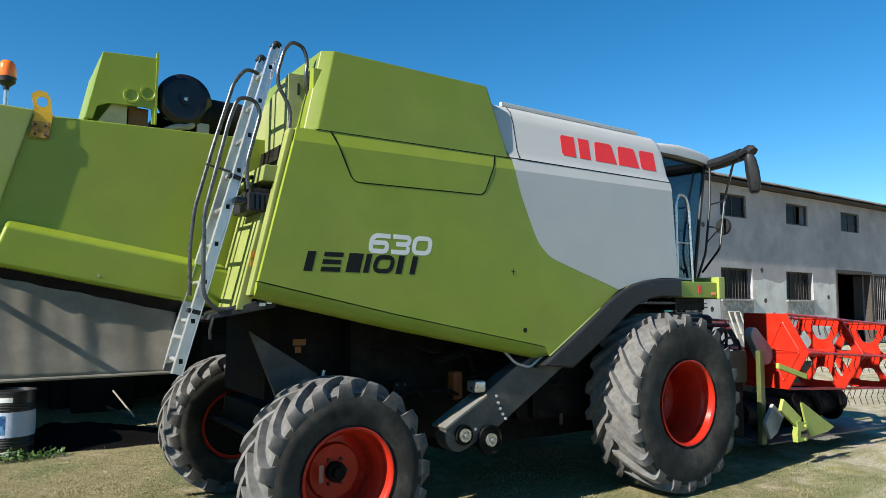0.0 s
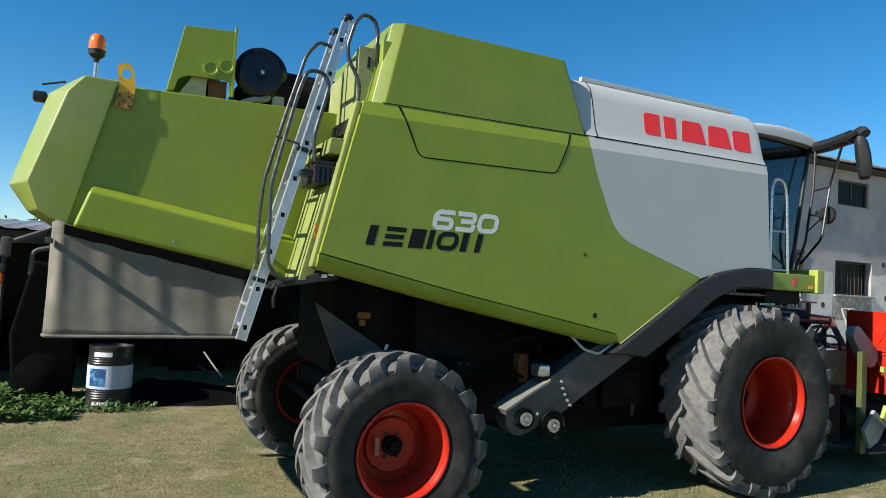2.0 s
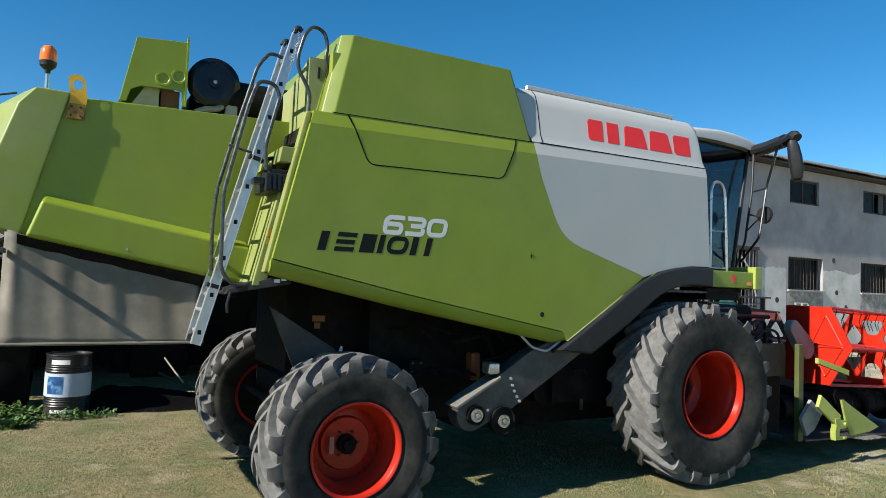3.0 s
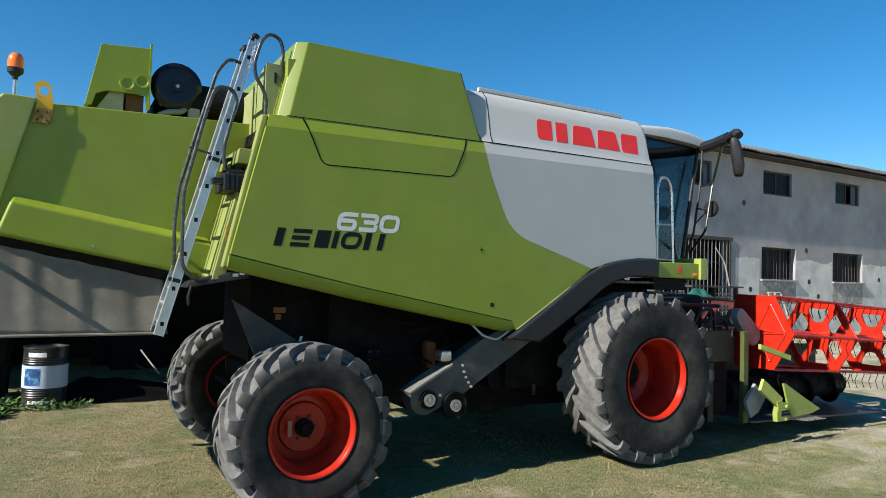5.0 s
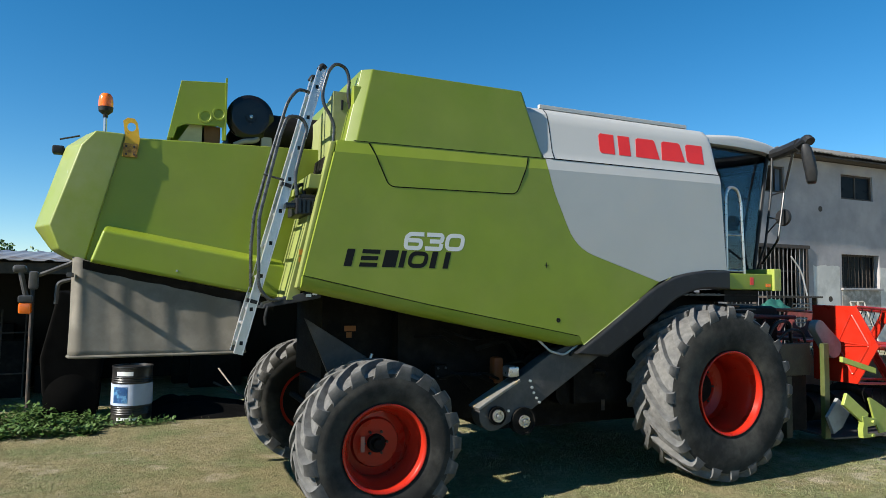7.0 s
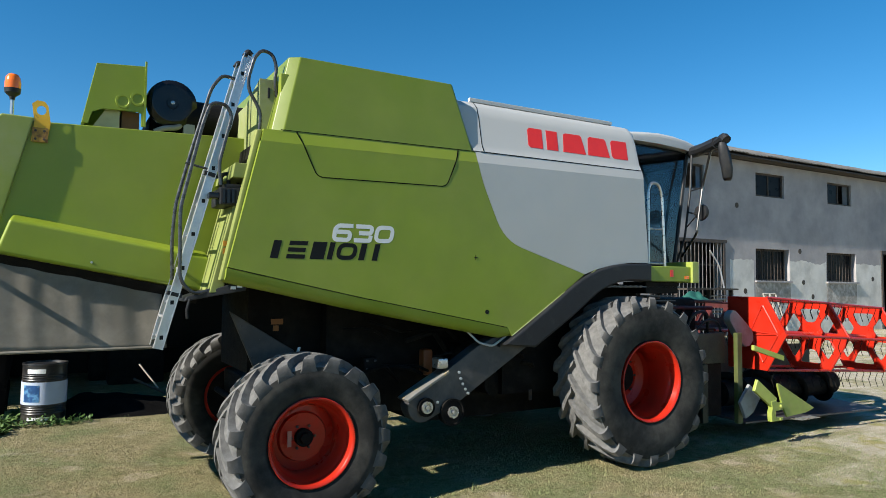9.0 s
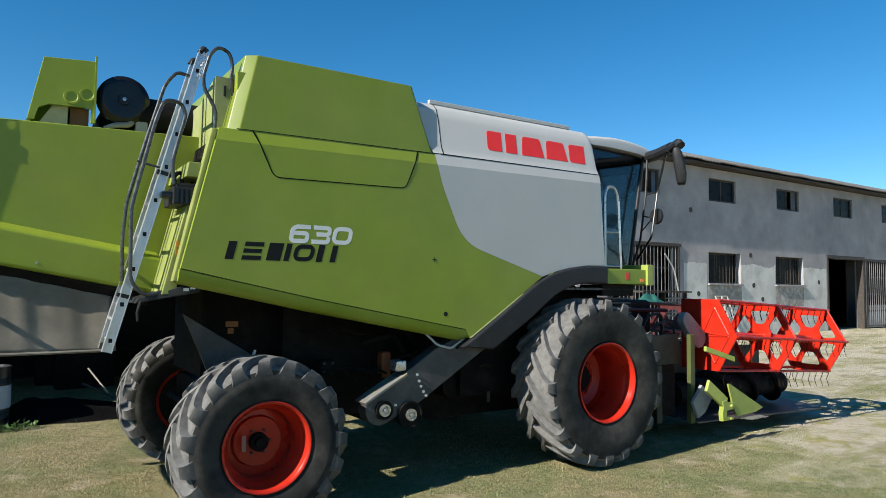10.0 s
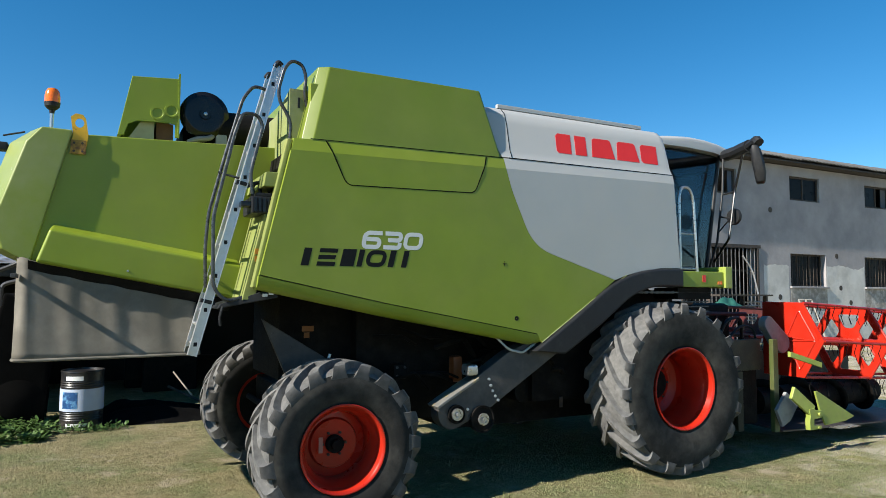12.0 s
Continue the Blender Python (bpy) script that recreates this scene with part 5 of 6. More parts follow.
# pale scrapes on the hood's rear corner
for y_, z, dy, dz in ((-0.72, 2.98, 0.10, 0.05), (-0.70, 2.90, 0.14, -0.06), (-0.74, 2.80, 0.09, 0.06), (-0.68, 2.72, 0.05, -0.09), (-0.74, 2.62, 0.06, 0.05)):
    ends = []
    for yy, zz in ((y_, z), (y_ + dy * 0.5, z + dz * 0.7), (y_ + dy, z + dz)):
        ends.append((-6.25 + (zz - 2.375) * 0.305 - 0.14 * (yy + 0.782) / 0.332, yy, zz))
    part("scrape", tube(bm_new(), ends, 0.0035, 5), STICKER, CH)


# ---- cutting header, folded for the road ----
# Green of the header frame darkened for the machine's shadow over it.
OLIVE = material("shaded_olive_frame", (0.013, 0.015, 0.007), 0.6, vary=0.2, scale=8, second=(0.03, 0.03, 0.015), patches=5, bump=0.15)
# End post green with its partial shade put into the colour.
DULL_GREEN = material("shaded_green_paint", (0.066, 0.082, 0.02), 0.5, vary=0.15, scale=8, second=(0.09, 0.1, 0.035), patches=5, bump=0.05)
# Darker copy of RED, painting shade on the far reel and lattice.
SHADED_RED = material("shaded_red_paint", (0.085, 0.010, 0.009), 0.6, vary=0.2, second=(0.045, 0.010, 0.009), patches=6)
# Guard grey lowered to stand for the shade it sits in.
GUARD_GREY = material("shaded_guard_grey", (0.20, 0.20, 0.205), 0.55, vary=0.12, scale=8, second=(0.13, 0.13, 0.13), patches=5)
HD = thing("cutting_header", (3.2, -0.9, 0), "folded red and green cutting header with hexagonal reel", "combine header")


def hexagon(r, y, z, phase=0.0):
    return [(y - r * math.cos(phase + k * math.tau / 6), z + r * math.sin(phase + k * math.tau / 6)) for k in range(6)]


def plate_with_holes(outline, holes, x, t):
    """A flat plate across the x axis, with openings through it."""
    bm = bm_new()
    loops = []
    for l in [outline] + holes:
        vs = [bm.verts.new((x, y, z)) for y, z in l]
        loops += [bm.edges.new((vs[i], vs[(i + 1) % len(vs)])) for i in range(len(vs))]
    bmesh.ops.triangle_fill(bm, edges=loops, use_beauty=True)
    r = bmesh.ops.extrude_face_region(bm, geom=list(bm.faces))
    bmesh.ops.translate(bm, verts=[v for v in r["geom"] if isinstance(v, bmesh.types.BMVert)], vec=(t, 0, 0))
    return bm


def round2(pts, radius):
    return [(p.x, p.y) for p in rounded([(y, z, 0) for y, z in pts], radius, 4, True)]


TINE = None


def reel_half(yc, parent, near=True):
    global TINE
    paint = RED if near else SHADED_RED
    xs, zs = (2.2, 3.53, 4.84), (1.30, 1.22, 1.14)
    R = 0.53
    bm = bm_new()
    tube(bm, [(xs[0] - 0.1, yc, zs[0]), (xs[2] + 0.05, yc, zs[2])], 0.055, 12)
    reel = part("reel", bm, paint, parent, "red six-sided reel with spring tines")
    bm = bm_new()
    h = hexagon(R, yc, zs[0])
    out = 0.30 if near else -0.30
    prism(bm, [h[5], h[0], h[1], (yc + out, zs[0] + 0.46), (yc + out, zs[0] - 0.46)] if near else hexagon(R * 0.7, yc, zs[0]), xs[0] - 0.02, xs[0], "x", 0.006)
    part("end_plate", bm, paint, reel, "solid red end plate")
    h = hexagon(R * 0.86, yc, zs[0])
    mid = Vector((0, yc, zs[0]))
    for tri in ((0, 1), (5, 0)):
        bm = bm_new()
        a, b = Vector((0, *h[tri[0]])), Vector((0, *h[tri[1]]))
        p = [a + (mid - a) * 0.08, b + (mid - b) * 0.08, mid + ((a + b) / 2 - mid) * 0.12]
        tube(bm, [(xs[0] - 0.022, q.y, q.z) for q in p], 0.010, 6, 0.03, closed=True)
        part("rib", bm, paint, reel)
    for x, z in zip(xs[1:], zs[1:]):
        out = hexagon(R, yc, z)
        holes = []
        for k in range(6):
            o0, o1 = Vector((0, *out[k])), Vector((0, *out[(k + 1) % 6]))
            c_ = Vector((0, yc, z))
            em = (o0 + o1) / 2
            q = []
            for v, rr, tt in ((o0, 0.80, 0.27), (o1, 0.80, 0.27), (o1, 0.40, 0.36), (o0, 0.40, 0.36)):
                d_ = c_ + (v - c_) * rr
                axis = c_ + (em - c_) * rr
                q.append(d_ + (axis - d_) * tt)
            holes.append(round2([(v.y, v.z) for v in q], 0.05))
        sp = part("spider", plate_with_holes(out, holes, x - 0.01, 0.02), paint, reel, "red hexagonal reel spider with six openings", smooth=None)
        for k in range(6):
            bm = bm_new()
            tube(bm, [(x - 0.012, *out[k]), (x - 0.012, *out[(k + 1) % 6])], 0.014, 6)
            part("flange", bm, paint, reel)
    for k in range(6):
        bm = bm_new()
        p0, p1 = hexagon(R * 0.98, yc, zs[0])[k], hexagon(R * 0.98, yc, zs[2])[k]
        a, b = Vector((xs[0], *p0)), Vector((xs[2] + 0.06, *p1))
        tube(bm, [a, b], 0.018, 8)
        part("tine_bar", bm, paint, reel)
        if not near:
            continue
        if TINE is None:
            tb = bm_new()
            tube(tb, [(0, 0, 0), (0.01, -0.015, -0.03), (0.0, 0.012, -0.12), (0.0, -0.02, -0.22)], 0.0045, 5)
            tube(tb, [(-0.025, 0, 0), (0.025, 0, 0)], 0.015, 8)
            TINE = finish("tine", tb, DARK, 40)
        for j in range(16):
            t_ = new("tine", TINE)
            t_.parent = reel
            t_.location = a + (b - a) * ((j + 0.5) / 16)
            t_.matrix_parent_inverse = reel.matrix_world.inverted()
    return reel


reel_half(-1.27, HD)
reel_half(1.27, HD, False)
for s in (-1, 1):
    bm = bm_new()
    box(bm, 1.70, 1.79, s * 1.41, s * 1.47, 0.22, 1.32, 0.008)
    part("end_post", bm, DULL_GREEN, HD, "green upright at the header's end")
    bm = bm_new()
    box(bm, 0.98, 1.64, s * 1.28, s * 1.34, 0.95, 1.32, 0.01)
    part("end_frame", bm, OLIVE, HD)
    bm = bm_new()
    box(bm, 1.2, 1.30, s * 1.3, s * 1.36, 0.25, 0.95, 0.01)
    part("frame_leg", bm, OLIVE, HD)
    bm = bm_new()
    box(bm, 1.05, 1.66, s * 1.0, s * 1.27, 0.3, 1.25, 0.02)
    part("gear_case", bm, DARK, HD)
    bm = bm_new()
    prism(bm, [(1.80, 0.30), (4.80, 0.22), (4.80, 1.0), (1.80, 1.1)], s * 0.42, s * 0.46, "y")
    part("back_sheet", bm, OLIVE, HD, smooth=None)
    bm = bm_new()
    hull(bm, [[(1.80, s * 0.44, 0.30), (1.80, s * 1.5, 0.24), (1.80, s * 1.5, 0.22), (1.80, s * 0.44, 0.26)], [(4.80, s * 0.44, 0.22), (4.80, s * 1.5, 0.16), (4.80, s * 1.5, 0.14), (4.80, s * 0.44, 0.18)]])
    part("trough", bm, STEEL_GREY, HD, smooth=None)
    bm = bm_new()
    lathe(bm, [(1.95, 0.001), (1.95, 0.17), (4.42, 0.17), (4.42, 0.001)], (0, s * 0.98, 0.50), 24, "x")
    ag = part("auger", bm, DARK, HD, "dark steel intake auger")
    bm = bm_new()
    turns, steps = 4, 96
    pr = None
    for k in range(steps + 1):
        a = math.tau * turns * k / steps
        x = 2.0 + 2.38 * k / steps
        u = (bm.verts.new((x, s * 0.98 + 0.165 * math.cos(a), 0.5 + 0.165 * math.sin(a))), bm.verts.new((x, s * 0.98 + 0.27 * math.cos(a), 0.5 + 0.27 * math.sin(a))))
        if pr:
            bm.faces.new((pr[0], pr[1], u[1], u[0]))
        pr = u
    fl = part("flight", bm, DARK, ag)
    fl.modifiers.new("thickness", "SOLIDIFY").thickness = 0.006
    # grey belt guard on the reel drive
    bm = bm_new()
    ring = []
    c0, c1, r0, r1 = (1.80, 1.50), (2.04, 1.26), 0.09, 0.13
    for k in range(9):
        a = math.radians(45 + 180 * k / 8)
        ring.append((c0[0] + r0 * math.cos(a), c0[1] + r0 * math.sin(a)))
    for k in range(9):
        a = math.radians(225 + 180 * k / 8)
        ring.append((c1[0] + r1 * math.cos(a), c1[1] + r1 * math.sin(a)))
    prism(bm, ring, s * 1.26, s * 1.36, "y", 0.015)
    part("belt_guard", bm, GUARD_GREY, HD, "grey belt guard toned down for shade")
    bm = bm_new()
    hull(bm, [[(1.70, s * 1.66, 1.13), (1.70, s * 1.70, 1.13), (1.70, s * 1.70, 1.19), (1.70, s * 1.66, 1.19)], [(2.18, s * 1.72, 0.99), (2.18, s * 1.76, 0.99), (2.18, s * 1.76, 1.05), (2.18, s * 1.72, 1.05)]])
    part("reel_strut", bm, LIME, HD, smooth=None)
    # lime crop divider and grey side sheet
    bm = bm_new()
    prism(bm, [(1.72, 0.30), (1.62, 0.50), (1.80, 0.70), (2.02, 0.55), (1.86, 0.36)], s * 1.52, s * 1.56, "y", 0.004)
    part("side_sheet", bm, material("dull_zinc_sheet", (0.28, 0.29, 0.29), 0.55, vary=0.15, second=(0.2, 0.2, 0.2), patches=5) if s < 0 else STEEL_GREY, HD, smooth=None)
    bm = bm_new()
    hull(bm, [[(1.64, s * 1.74, 0.66), (1.70, s * 1.74, 0.79), (1.70, s * 1.70, 0.79), (1.64, s * 1.70, 0.66)], [(1.95, s * 1.77, 0.43), (2.02, s * 1.77, 0.55), (2.02, s * 1.73, 0.55), (1.95, s * 1.73, 0.43)]], 0.006)
    dv = part("divider", bm, LIME, HD, "lime green crop divider", smooth=None)
    bm = bm_new()
    prism(bm, [(2.04, 0.72), (2.08, 0.72), (2.42, 0.55), (2.78, 0.375), (2.60, 0.33), (2.22, 0.31), (2.13, 0.46)], s * 1.735, s * 1.76, "y", 0.004)
    part("fin", bm, LIME, dv, smooth=None)
    bm = bm_new()
    prism(bm, [(1.91, 0.28), (2.12, 0.28), (2.12, 0.315), (1.985, 0.33), (1.99, 0.40), (2.12, 0.405), (2.15, 0.44), (2.13, 0.49), (2.02, 0.50), (1.99, 0.53), (1.90, 0.52), (1.92, 0.44), (1.90, 0.38)], s * 1.71, s * 1.775, "y", 0.008)
    part("bracket", bm, LIME, dv)
    part("bracket_pin", tube(bm_new(), [(2.07, s * 1.68, 0.455), (2.07, s * 1.80, 0.455)], 0.02, 8), LIME, dv)
    part("bracket_pin", tube(bm_new(), [(2.06, s * 1.69, 0.30), (2.06, s * 1.79, 0.30)], 0.015, 8), LIME, dv)
    bm = bm_new()
    for k in range(6):
        x = 2.30 + 0.07 * k
        hull(bm, [[(x, s * 1.74, 0.27), (x + 0.03, s * 1.74, 0.27), (x + 0.03, s * 1.76, 0.29), (x, s * 1.76, 0.29)], [(x + 0.08, s * 1.86, 0.27), (x + 0.09, s * 1.86, 0.27), (x + 0.09, s * 1.86, 0.275), (x + 0.08, s * 1.86, 0.275)]])
    part("knife_fingers", bm, CHROME, dv, smooth=None)
    bm = bm_new()
    tube(bm, [(1.15, s * 0.9, 1.62), (1.95, s * 0.9, 1.60)], 0.025, 8)
    tube(bm, [(1.0, s * 0.8, 1.42), (1.9, s * 0.8, 1.40)], 0.03, 8)
    for k in range(4):
        x = 1.15 + 0.2 * k
        tube(bm, [(x, s * 0.85, 1.42), (x + 0.1, s * 0.9, 1.61)], 0.012, 6)
    part("lattice", bm, SHADED_RED, HD)
    bm = bm_new()
    tube(bm, [(1.25, s * 1.05, 1.3), (1.35, s * 1.1, 1.55), (1.6, s * 1.1, 1.58), (1.75, s * 1.0, 1.3)], 0.02, 8, 0.12)
    tube(bm, [(1.3, s * 1.15, 1.3), (1.45, s * 1.2, 1.48), (1.7, s * 1.2, 1.45), (1.9, s * 1.1, 1.2)], 0.016, 8, 0.12)
    part("hose", bm, BLACK, HD)
bm = bm_new()
for x in (1.9, 4.3):
    for s in (-1, 1):
        bm = bm_new()
        box(bm, x, x + 0.12, s * 0.5, s * 0.62, -0.03, 0.3, 0.01)
        part("stand", bm, DARK, HD)


# ---- open shed behind the machine ----
SH = thing("open_shed", (-5, 7, 0), "low dark open-fronted farm shed with corrugated roof", "shed")
bm = bm_new()
x0, x1 = -22.0, 1.5
for s_, (ya, za, yb, zb) in enumerate(((4.9, 2.28, 9.2, 2.60),)):
    rows = []
    for k in range(int((x1 - x0) / 0.05) + 1):
        x = x0 + 0.05 * k
        w = 0.022 * max(0, math.sin(x * math.tau / 0.30)) ** 0.6
        rows.append((bm.verts.new((x, ya, za + w)), bm.verts.new((x, yb, zb + w))))
    for p, q in zip(rows, rows[1:]):
        bm.faces.new((p[0], q[0], q[1], p[1]))
r = part("roof", bm, TIN, SH, "grey corrugated roof sheets", smooth=60)
r.modifiers.new("thickness", "SOLIDIFY").thickness = 0.012
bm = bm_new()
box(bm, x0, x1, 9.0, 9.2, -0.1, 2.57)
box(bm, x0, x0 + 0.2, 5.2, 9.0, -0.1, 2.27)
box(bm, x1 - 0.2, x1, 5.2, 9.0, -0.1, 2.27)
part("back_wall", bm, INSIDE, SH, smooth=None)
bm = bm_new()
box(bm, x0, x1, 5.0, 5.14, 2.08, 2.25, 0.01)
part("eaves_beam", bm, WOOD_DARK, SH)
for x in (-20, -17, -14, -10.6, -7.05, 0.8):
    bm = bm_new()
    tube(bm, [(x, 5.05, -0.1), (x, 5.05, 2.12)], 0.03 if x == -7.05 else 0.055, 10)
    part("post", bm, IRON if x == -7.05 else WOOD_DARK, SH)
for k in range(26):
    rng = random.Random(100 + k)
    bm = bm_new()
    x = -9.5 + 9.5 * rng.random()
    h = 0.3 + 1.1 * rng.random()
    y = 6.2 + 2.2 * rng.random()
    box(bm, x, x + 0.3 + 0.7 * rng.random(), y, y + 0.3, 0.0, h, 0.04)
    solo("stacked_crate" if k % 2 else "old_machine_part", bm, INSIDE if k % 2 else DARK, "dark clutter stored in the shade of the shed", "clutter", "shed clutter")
for k, (a, b) in enumerate((((-4.36, 4.7, 0.60), (-4.10, 4.5, 0.24)), ((-4.42, 4.8, 0.36), (-3.95, 4.4, 0.14)),)):
    bm = bm_new()
    tube(bm, [a, b], 0.02 if k else 0.013, 6)
    solo("loose_stick", bm, WOOD_DARK if k else material("pale_bare_wood", (0.42, 0.36, 0.28), 0.8, vary=0.2), "weathered wooden stick lying against the shed", "stick", "sticks")

# faint iron rack at the back of the shed
SR = thing("shed_rack", (-7.5, 6.4, 0), "dim iron rack standing inside the dark shed", "rack")
for x_ in (-7.65, -7.3):
    part("upright", tube(bm_new(), [(x_, 6.4, 0), (x_ + 0.02, 6.4, 1.5)], 0.014, 6), IRON, SR)
for z_ in (0.42, 1.1):
    part("rail", tube(bm_new(), [(-8.6, 6.4, z_), (-7.25, 6.4, z_ + 0.02)], 0.014, 6), IRON, SR)

# low black heap standing in for the shadow by the drum
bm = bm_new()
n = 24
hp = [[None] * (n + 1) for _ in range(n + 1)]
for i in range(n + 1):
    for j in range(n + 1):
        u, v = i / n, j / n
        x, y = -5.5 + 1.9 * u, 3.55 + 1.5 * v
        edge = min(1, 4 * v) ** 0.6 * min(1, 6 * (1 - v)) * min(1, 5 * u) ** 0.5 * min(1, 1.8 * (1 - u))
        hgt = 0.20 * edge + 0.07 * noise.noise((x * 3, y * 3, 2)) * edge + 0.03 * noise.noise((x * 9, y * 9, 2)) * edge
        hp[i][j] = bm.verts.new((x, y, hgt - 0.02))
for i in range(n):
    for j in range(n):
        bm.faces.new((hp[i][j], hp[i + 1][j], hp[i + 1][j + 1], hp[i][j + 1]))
solo("shade_heap", bm, material("shade_heap_black", (0.0045, 0.0045, 0.0045), 1.0, vary=0.3, scale=6, bump=0.3, spec=0.05), "low black heap standing for the shadow beside the oil drum", "tarpaulin", smooth=60)

# added black shape at the shed's edge, blocking the sun beside the drum
SHADE_BLACK = material("shade_black", (0.0045, 0.0043, 0.004), 1.0, vary=0.3, scale=6, bump=0.15, spec=0.04)
IMP = thing("shade_implement", (-6.4, 4.6, 0), "added black implement shape that shades the ground by the drum", "implement")
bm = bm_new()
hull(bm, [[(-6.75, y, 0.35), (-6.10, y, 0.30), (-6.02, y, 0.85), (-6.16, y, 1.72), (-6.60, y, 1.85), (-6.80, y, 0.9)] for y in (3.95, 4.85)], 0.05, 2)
part("shade_block", bm, SHADE_BLACK, IMP, "black block that casts the shade")
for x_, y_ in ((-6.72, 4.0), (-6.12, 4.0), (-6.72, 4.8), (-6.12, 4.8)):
    part("leg", tube(bm_new(), [(x_, y_, -0.02), (x_ + 0.03, y_, 0.45)], 0.035, 8), SHADE_BLACK, IMP)
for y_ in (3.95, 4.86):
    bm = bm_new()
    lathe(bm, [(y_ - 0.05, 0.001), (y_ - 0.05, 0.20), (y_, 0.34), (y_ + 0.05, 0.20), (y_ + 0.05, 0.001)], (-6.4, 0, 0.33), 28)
    part("wheel", bm, SHADE_BLACK, IMP)

# oil drum
DR = thing("oil_drum", (-5.62, 3.78, 0), "black steel oil drum with a white and blue label band", "oil drum")
bm = bm_new()
cx, cy = -5.62, 3.78
R = 0.262
prof = [(-0.02, R - 0.01), (0.0, R), (0.02, R + 0.006), (0.04, R)]
for zz in (0.13, 0.16, 0.19, 0.22, 0.55, 0.58, 0.61):
    prof += [(zz - 0.012, R), (zz, R + 0.007), (zz + 0.012, R)]
prof += [(0.70, R), (0.735, R), (0.74, R + 0.01), (0.755, R + 0.008), (0.755, R - 0.012), (0.735, R - 0.016), (0.735, 0.001)]
lathe(bm, prof, (cx, cy, 0), 40, "z")
part("shell", bm, material("black_drum_paint", (0.012, 0.012, 0.013), 0.35, vary=0.15, second=(0.04, 0.035, 0.03), patches=6), DR)
bm = bm_new()
lathe(bm, [(0.245, R + 0.002), (0.245, R + 0.009), (0.525, R + 0.009), (0.525, R + 0.002)], (cx, cy, 0), 40, "z")
part("label_band", bm, material("label_white", (0.42, 0.48, 0.60), 0.5, vary=0.05), DR, "white paper label band")
def curved(bm, a0, a1, z0, z1, r):
    n = 10
    rows = [[bm.verts.new((cx + r * math.cos(a0 + (a1 - a0) * k / n), cy + r * math.sin(a0 + (a1 - a0) * k / n), z)) for k in range(n + 1)] for z in (z0, z1)]
    for k in range(n):
        bm.faces.new((rows[0][k], rows[0][k + 1], rows[1][k + 1], rows[1][k]))
    return bm
A = math.radians
part("picture", curved(bm_new(), A(212), A(258), 0.28, 0.49, R + 0.011), material("label_blue", (0.012, 0.06, 0.18), 0.4, vary=0.3, scale=14, second=(0.10, 0.26, 0.45), patches=9, threshold=(0.5, 0.6)), DR, "blue label picture")
part("name_bar", curved(bm_new(), A(222), A(272), 0.635, 0.69, R + 0.003), STICKER, DR, "white printed bar")
part("foot_bar", curved(bm_new(), A(225), A(290), 0.05, 0.09, R + 0.003), STICKER, DR)

DR.scale = (1.0, 1.0, 1.045)

# window frames leaning on the building wall
WF = thing("old_window_frame", (19.3, 10, 0), "old grey wooden window frame leaning on the wall", "window frame")
OLD_WOOD = material("old_grey_wood", (0.34, 0.32, 0.28), 0.8, vary=0.2)
for dx in (0.0, 0.42):
    for x_ in (dx, dx + 0.36):
        part("stile", tube(bm_new(), [(19.2 + x_, 9.75, 0.0), (18.95 + x_, 10.15, 1.62)], 0.035, 4), OLD_WOOD, WF)
    for f in (0.45, 1.0):
        part("frame_rail", tube(bm_new(), [(19.2 + dx - 0.25 * f, 9.75 + 0.4 * f, 1.62 * f), (19.56 + dx - 0.25 * f, 9.75 + 0.4 * f, 1.62 * f)], 0.03, 4), OLD_WOOD, WF)
# metal stack in front of the gate
RK = thing("pallet_rack", (15.3, 9.2, 0), "rusty metal rack with laid rails in front of the gate", "rack")
for k in range(6):
    bm = bm_new()
    tube(bm, [(14.9, 9.6, 0.9 + 0.13 * k), (16.2, 9.55, 0.92 + 0.13 * k)], 0.028, 6)
    part("rail", bm, TIN, RK)
for x in (14.6, 15.8):
    bm = bm_new()
    box(bm, x, x + 0.08, 9.2, 9.35, 0, 1.77)
    part("upright", bm, IRON, RK, smooth=None)
bm = bm_new()
box(bm, 13.2, 15.9, 9.0, 9.6, 1.77, 1.83)
part("board", bm, WOOD_DARK, RK, smooth=None)
bm = bm_new()
box(bm, 12.6, 14.6, 8.7, 9.5, 1.36, 1.44)
part("board", bm, WOOD_DARK, RK, smooth=None)
bm = bm_new()
box(bm, 12.7, 12.78, 9.0, 9.15, 0, 1.75)
part("upright", bm, IRON, RK, smooth=None)
bm = bm_new()
tube(bm, [(15.0, 9.5, 3.2), (15.5, 9.5, 2.7), (15.7, 9.45, 1.84)], 0.03, 6, 0.3)
solo("bent_pipe", bm, ALU, "pale bent pipe leaning on the gate", "pipe")
bm = bm_new()
rows = []
for i in range(19):
    row = []
    for j in range(11):
        u, v = i / 18, j / 10
        h = math.sin(math.pi * u) ** 0.7 * math.sin(math.pi * v) ** 0.6
        row.append(bm.verts.new((12.85 + 1.25 * u, 8.75 + 0.5 * v, 1.43 + h * (0.2 + 0.3 * noise.noise((u * 5, v * 4, 1.0))))))
    rows.append(row)
for p, q in zip(rows, rows[1:]):
    for j in range(10):
        bm.faces.new((p[j], q[j], q[j + 1], p[j + 1]))
solo("green_cover", bm, material("teal_green_sheet", (0.02, 0.11, 0.085), 0.6, vary=0.2), "crumpled dark green plastic cover on the rack", "cover", smooth=60)


# ---- plants ----
LEAF = material("weed_leaf", (0.05, 0.11, 0.018), 0.6, vary=0.35, scale=18, second=(0.09, 0.15, 0.03), patches=7)


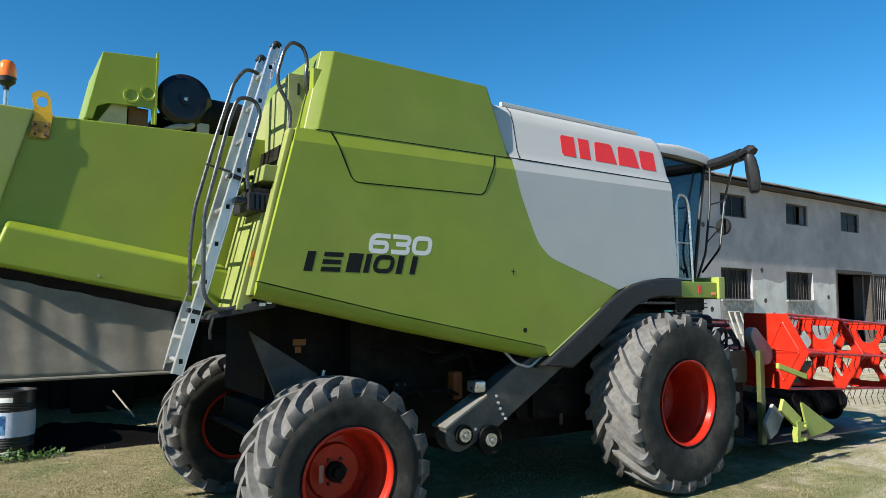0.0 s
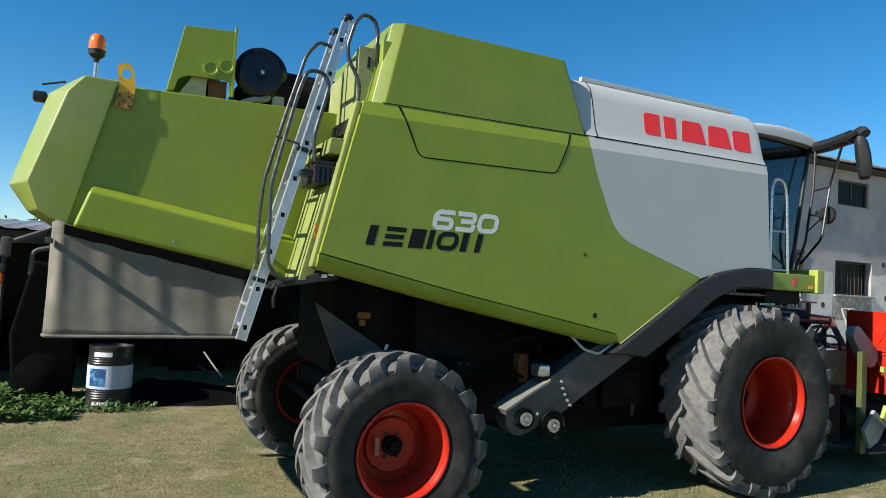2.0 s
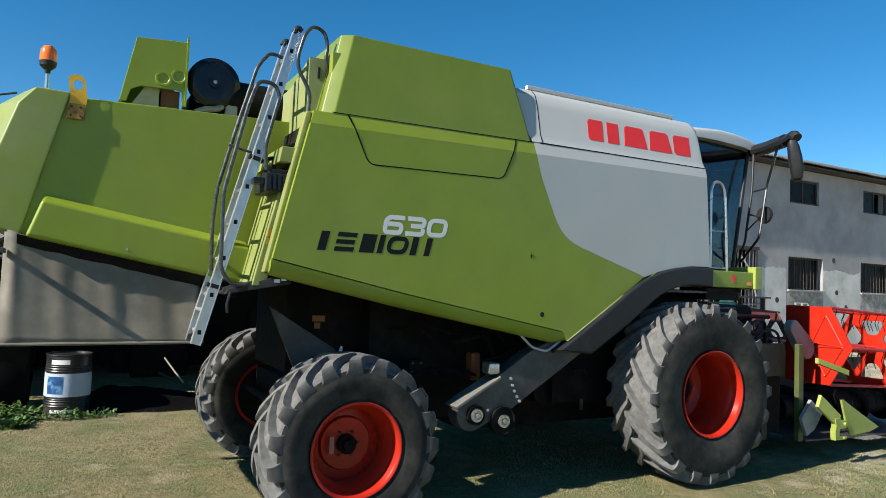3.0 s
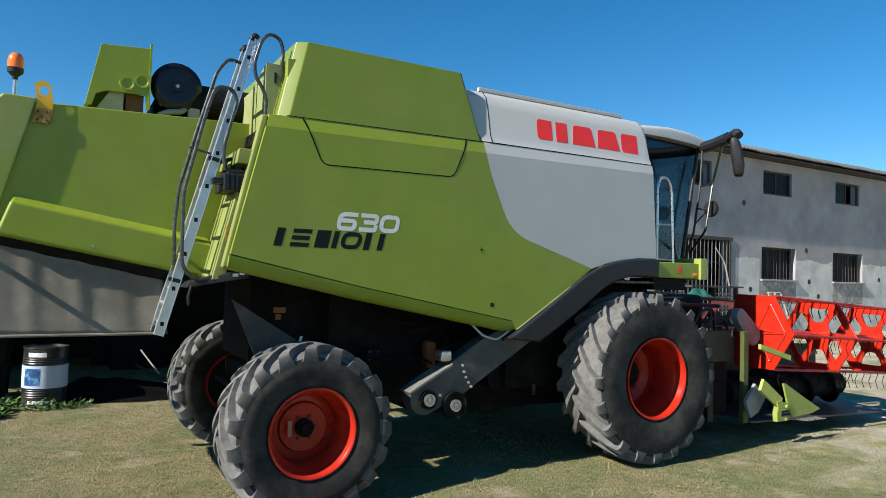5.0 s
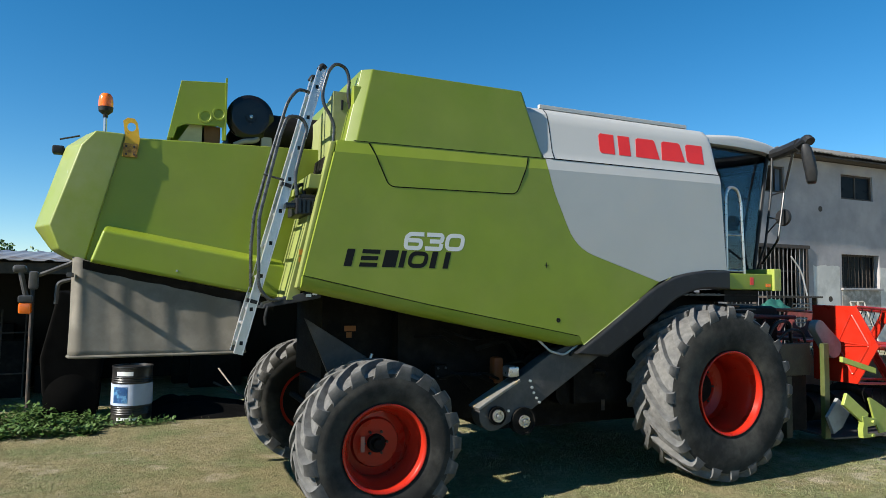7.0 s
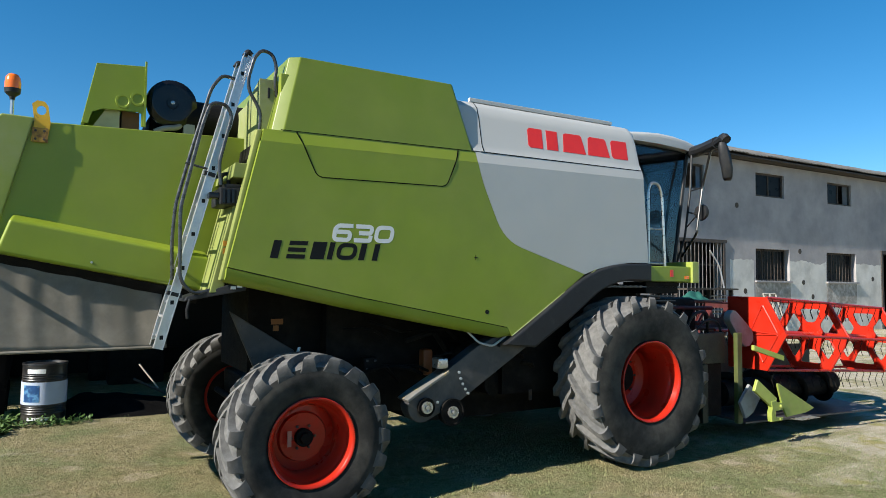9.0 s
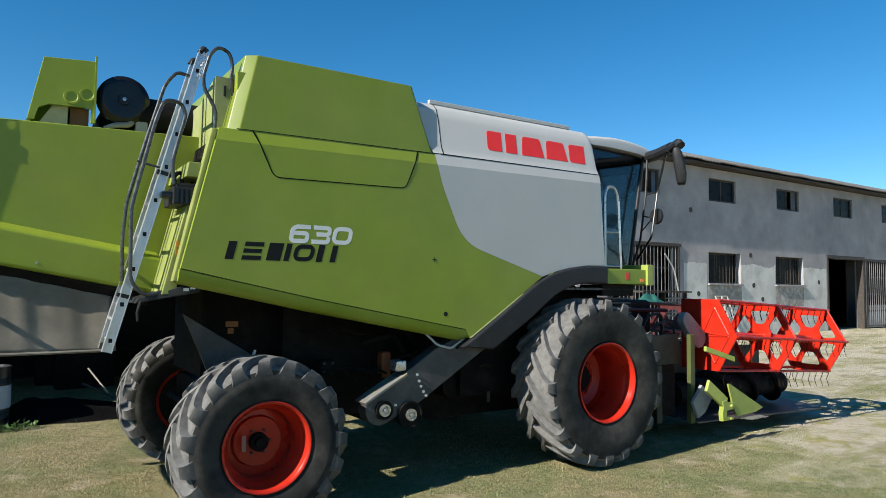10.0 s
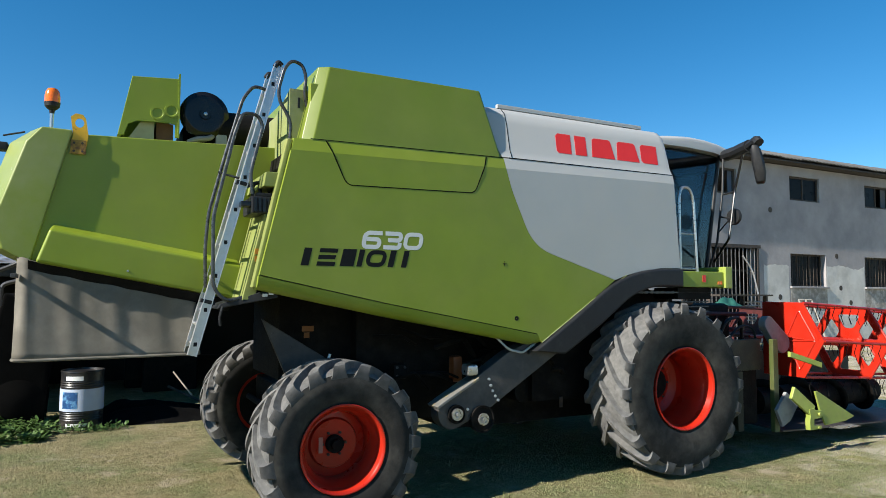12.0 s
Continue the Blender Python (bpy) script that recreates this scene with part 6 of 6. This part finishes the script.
def blade_material():
    m = bpy.data.materials.new("dry_grass_blade")
    m.use_nodes = True
    nt = m.node_tree
    b = nt.nodes["Principled BSDF"]
    b.inputs["Roughness"].default_value, b.inputs["Specular IOR Level"].default_value = 0.9, 0.15
    geo = nt.nodes.new("ShaderNodeNewGeometry")
    n1 = nt.nodes.new("ShaderNodeTexNoise")
    n1.inputs["Scale"].default_value, n1.inputs["Detail"].default_value, n1.inputs["Roughness"].default_value = 0.8, 4, 0.6
    nt.links.new(geo.outputs["Position"], n1.inputs["Vector"])
    add = nt.nodes.new("ShaderNodeMath")
    add.operation = "MULTIPLY_ADD"
    add.inputs[1].default_value = 4.0
    place = nt.nodes.new("ShaderNodeSeparateXYZ")
    nt.links.new(geo.outputs["Position"], place.inputs[0])
    side = nt.nodes.new("ShaderNodeMapRange")
    side.inputs["From Min"].default_value, side.inputs["From Max"].default_value = -5.0, 1.0
    side.inputs["To Max"].default_value = 0.12
    nt.links.new(place.outputs["X"], side.inputs["Value"])
    drift = nt.nodes.new("ShaderNodeMath")
    nt.links.new(n1.outputs["Fac"], drift.inputs[0])
    nt.links.new(side.outputs["Result"], drift.inputs[1])
    nt.links.new(drift.outputs[0], add.inputs[0])
    nt.links.new(geo.outputs["Random Per Island"], add.inputs[2])
    ramp = nt.nodes.new("ShaderNodeValToRGB")
    scale = nt.nodes.new("ShaderNodeMath")
    scale.operation = "MULTIPLY_ADD"
    scale.inputs[1].default_value, scale.inputs[2].default_value = 0.42, -0.60
    nt.links.new(add.outputs[0], scale.inputs[0])
    stops = ramp.color_ramp.elements
    stops[0].position, stops[0].color = 0.20, (0.35, 0.305, 0.185, 1)
    stops[1].position, stops[1].color = 0.80, (0.13, 0.165, 0.062, 1)
    for at, c in ((0.36, (0.30, 0.26, 0.14)), (0.50, (0.255, 0.24, 0.12)), (0.64, (0.20, 0.222, 0.098))):
        e = stops.new(at)
        e.color = (*c, 1)
    nt.links.new(scale.outputs[0], ramp.inputs[0])
    nt.links.new(ramp.outputs[0], b.inputs["Base Color"])
    return m


DRYGRASS = blade_material()


def quad_cloud(name, items, mat, label, category, kind="stuff"):
    verts, faces = [], []
    for p, u, v in items:
        k = len(verts)
        verts += [p - u * 0.5, p + u * 0.5, p + u * 0.28 + v, p - u * 0.28 + v]
        faces.append((k, k + 1, k + 2, k + 3))
    me = bpy.data.meshes.new(name)
    me.from_pydata([tuple(v) for v in verts], [], faces)
    me.materials.append(mat)
    return tagged(new(name, me), label, category, kind=kind)


rng = random.Random(7)
weeds = []
for k in range(210):
    x, y = -9.6 + 3.55 * rng.random() ** 0.75, 3.0 + 1.3 * rng.random()
    tall = (0.16 + 0.34 * rng.random()) * (0.65 + 0.5 * noise.noise((x * 1.7, y * 1.7, 2))) * min(1, 0.45 + (y - 3.0) * 0.9) * min(1, 0.5 + (-6.05 - x) * 1.1)
    lean_ = Vector((rng.gauss(0, 0.16), rng.gauss(0, 0.16), 0))
    for j in range(34):
        f = rng.random() ** 0.7
        a, t = rng.random() * math.tau, rng.random() * 1.3 - 0.5
        d_ = Vector((math.cos(a), math.sin(a), 0))
        s = (0.028 + 0.034 * rng.random()) * (1.15 - 0.5 * f)
        p = Vector((x, y, 0)) + lean_ * f + Vector((0, 0, tall * f)) + d_ * (0.02 + 0.11 * (1 - f) * rng.random())
        weeds.append((p, Vector((-d_.y, d_.x, 0.3 * (rng.random() - 0.5))) * s, (d_ * math.cos(t) + Vector((0, 0, math.sin(t)))) * s * 1.7))
for k in range(420):
    x, y = -6.15 + 1.1 * rng.random(), 3.32 + 0.22 * rng.random()
    z = 0.12 * rng.random() * (0.4 + noise.noise((x * 4, y * 4, 7)) + 0.4)
    a, t = rng.random() * math.tau, rng.random() * 1.3 - 0.2
    s = 0.015 + 0.02 * rng.random()
    d_ = Vector((math.cos(a), math.sin(a), 0))
    weeds.append((Vector((x, y, max(0, z))), Vector((-d_.y, d_.x, 0.2)) * s, (d_ * math.cos(t) + Vector((0, 0, math.sin(t)))) * s * 1.4))
quad_cloud("weeds", weeds, LEAF, "leafy green weeds growing along the shed", "weeds")

blades = []
for k in range(420000):
    x = -8.5 + 15 * rng.random() ** 1.1
    y = -4.6 + 8.6 * rng.random() ** 1.15
    tuft = noise.noise((x * 5.5, y * 5.5, 3.0))
    dens = noise.noise((x * 0.8, y * 0.8, 9.0)) + 0.35 * noise.noise((x * 3, y * 3, 1.0)) + 0.25 * tuft
    if x > 1.2:
        dens -= 0.17 * (x - 1.2)
    if dens < -0.62 + 0.4 * rng.random():
        continue
    a = rng.random() * math.tau
    hgt = (0.006 + 0.011 * rng.random()) * (1.0 + 1.3 * max(0, tuft)) + (0.04 * rng.random() if rng.random() < 0.02 else 0)
    d_ = Vector((math.cos(a), math.sin(a), 0))
    blades.append((Vector((x, y, ground_height(x, y) - 0.006)), Vector((-d_.y, d_.x, 0)) * (0.0035 + 0.004 * rng.random()), d_ * hgt * (0.3 + 1.3 * rng.random()) + Vector((0, 0, hgt))))
quad_cloud("grass", blades, DRYGRASS, "short dry yellowish grass", "grass")

# distant tree tops over the shed roof
TREE = thing("tree", (-8.9, 14.5, 0), "leafy green tree behind the shed", "tree")
bm = bm_new()
tube(bm, [(-8.9, 14.5, -0.1), (-8.95, 14.5, 1.2), (-8.8, 14.6, 2.2)], 0.12, 8)
for a in range(6):
    tube(bm, [(-8.9, 14.5, 1.3 + 0.12 * a), (-8.9 + math.cos(a) * 0.8, 14.5 + math.sin(a) * 0.7, 2.3 + 0.08 * a)], 0.04, 6)
part("trunk", bm, WOOD_DARK, TREE)
crown = []
for k in range(3500):
    c0 = Vector((-8.7 + 2.8 * (rng.random() - 0.5), 14.5 + 1.4 * (rng.random() - 0.5), 2.0 + 1.15 * rng.random()))
    if c0.z > 2.62 + 0.5 * (0.5 + noise.noise((c0.x * 2.2, c0.y * 0.6, 3.1))) or noise.noise(c0 * 1.6) < -0.15:
        continue
    d_ = Vector((rng.gauss(0, 1), rng.gauss(0, 1), rng.gauss(0, 1))).normalized()
    crown.append((c0, d_.orthogonal().normalized() * 0.055, d_ * 0.09))
cr = quad_cloud("crown", crown, LEAF, "", "", "")
cr.parent = TREE
cr.matrix_parent_inverse = TREE.matrix_world.inverted()
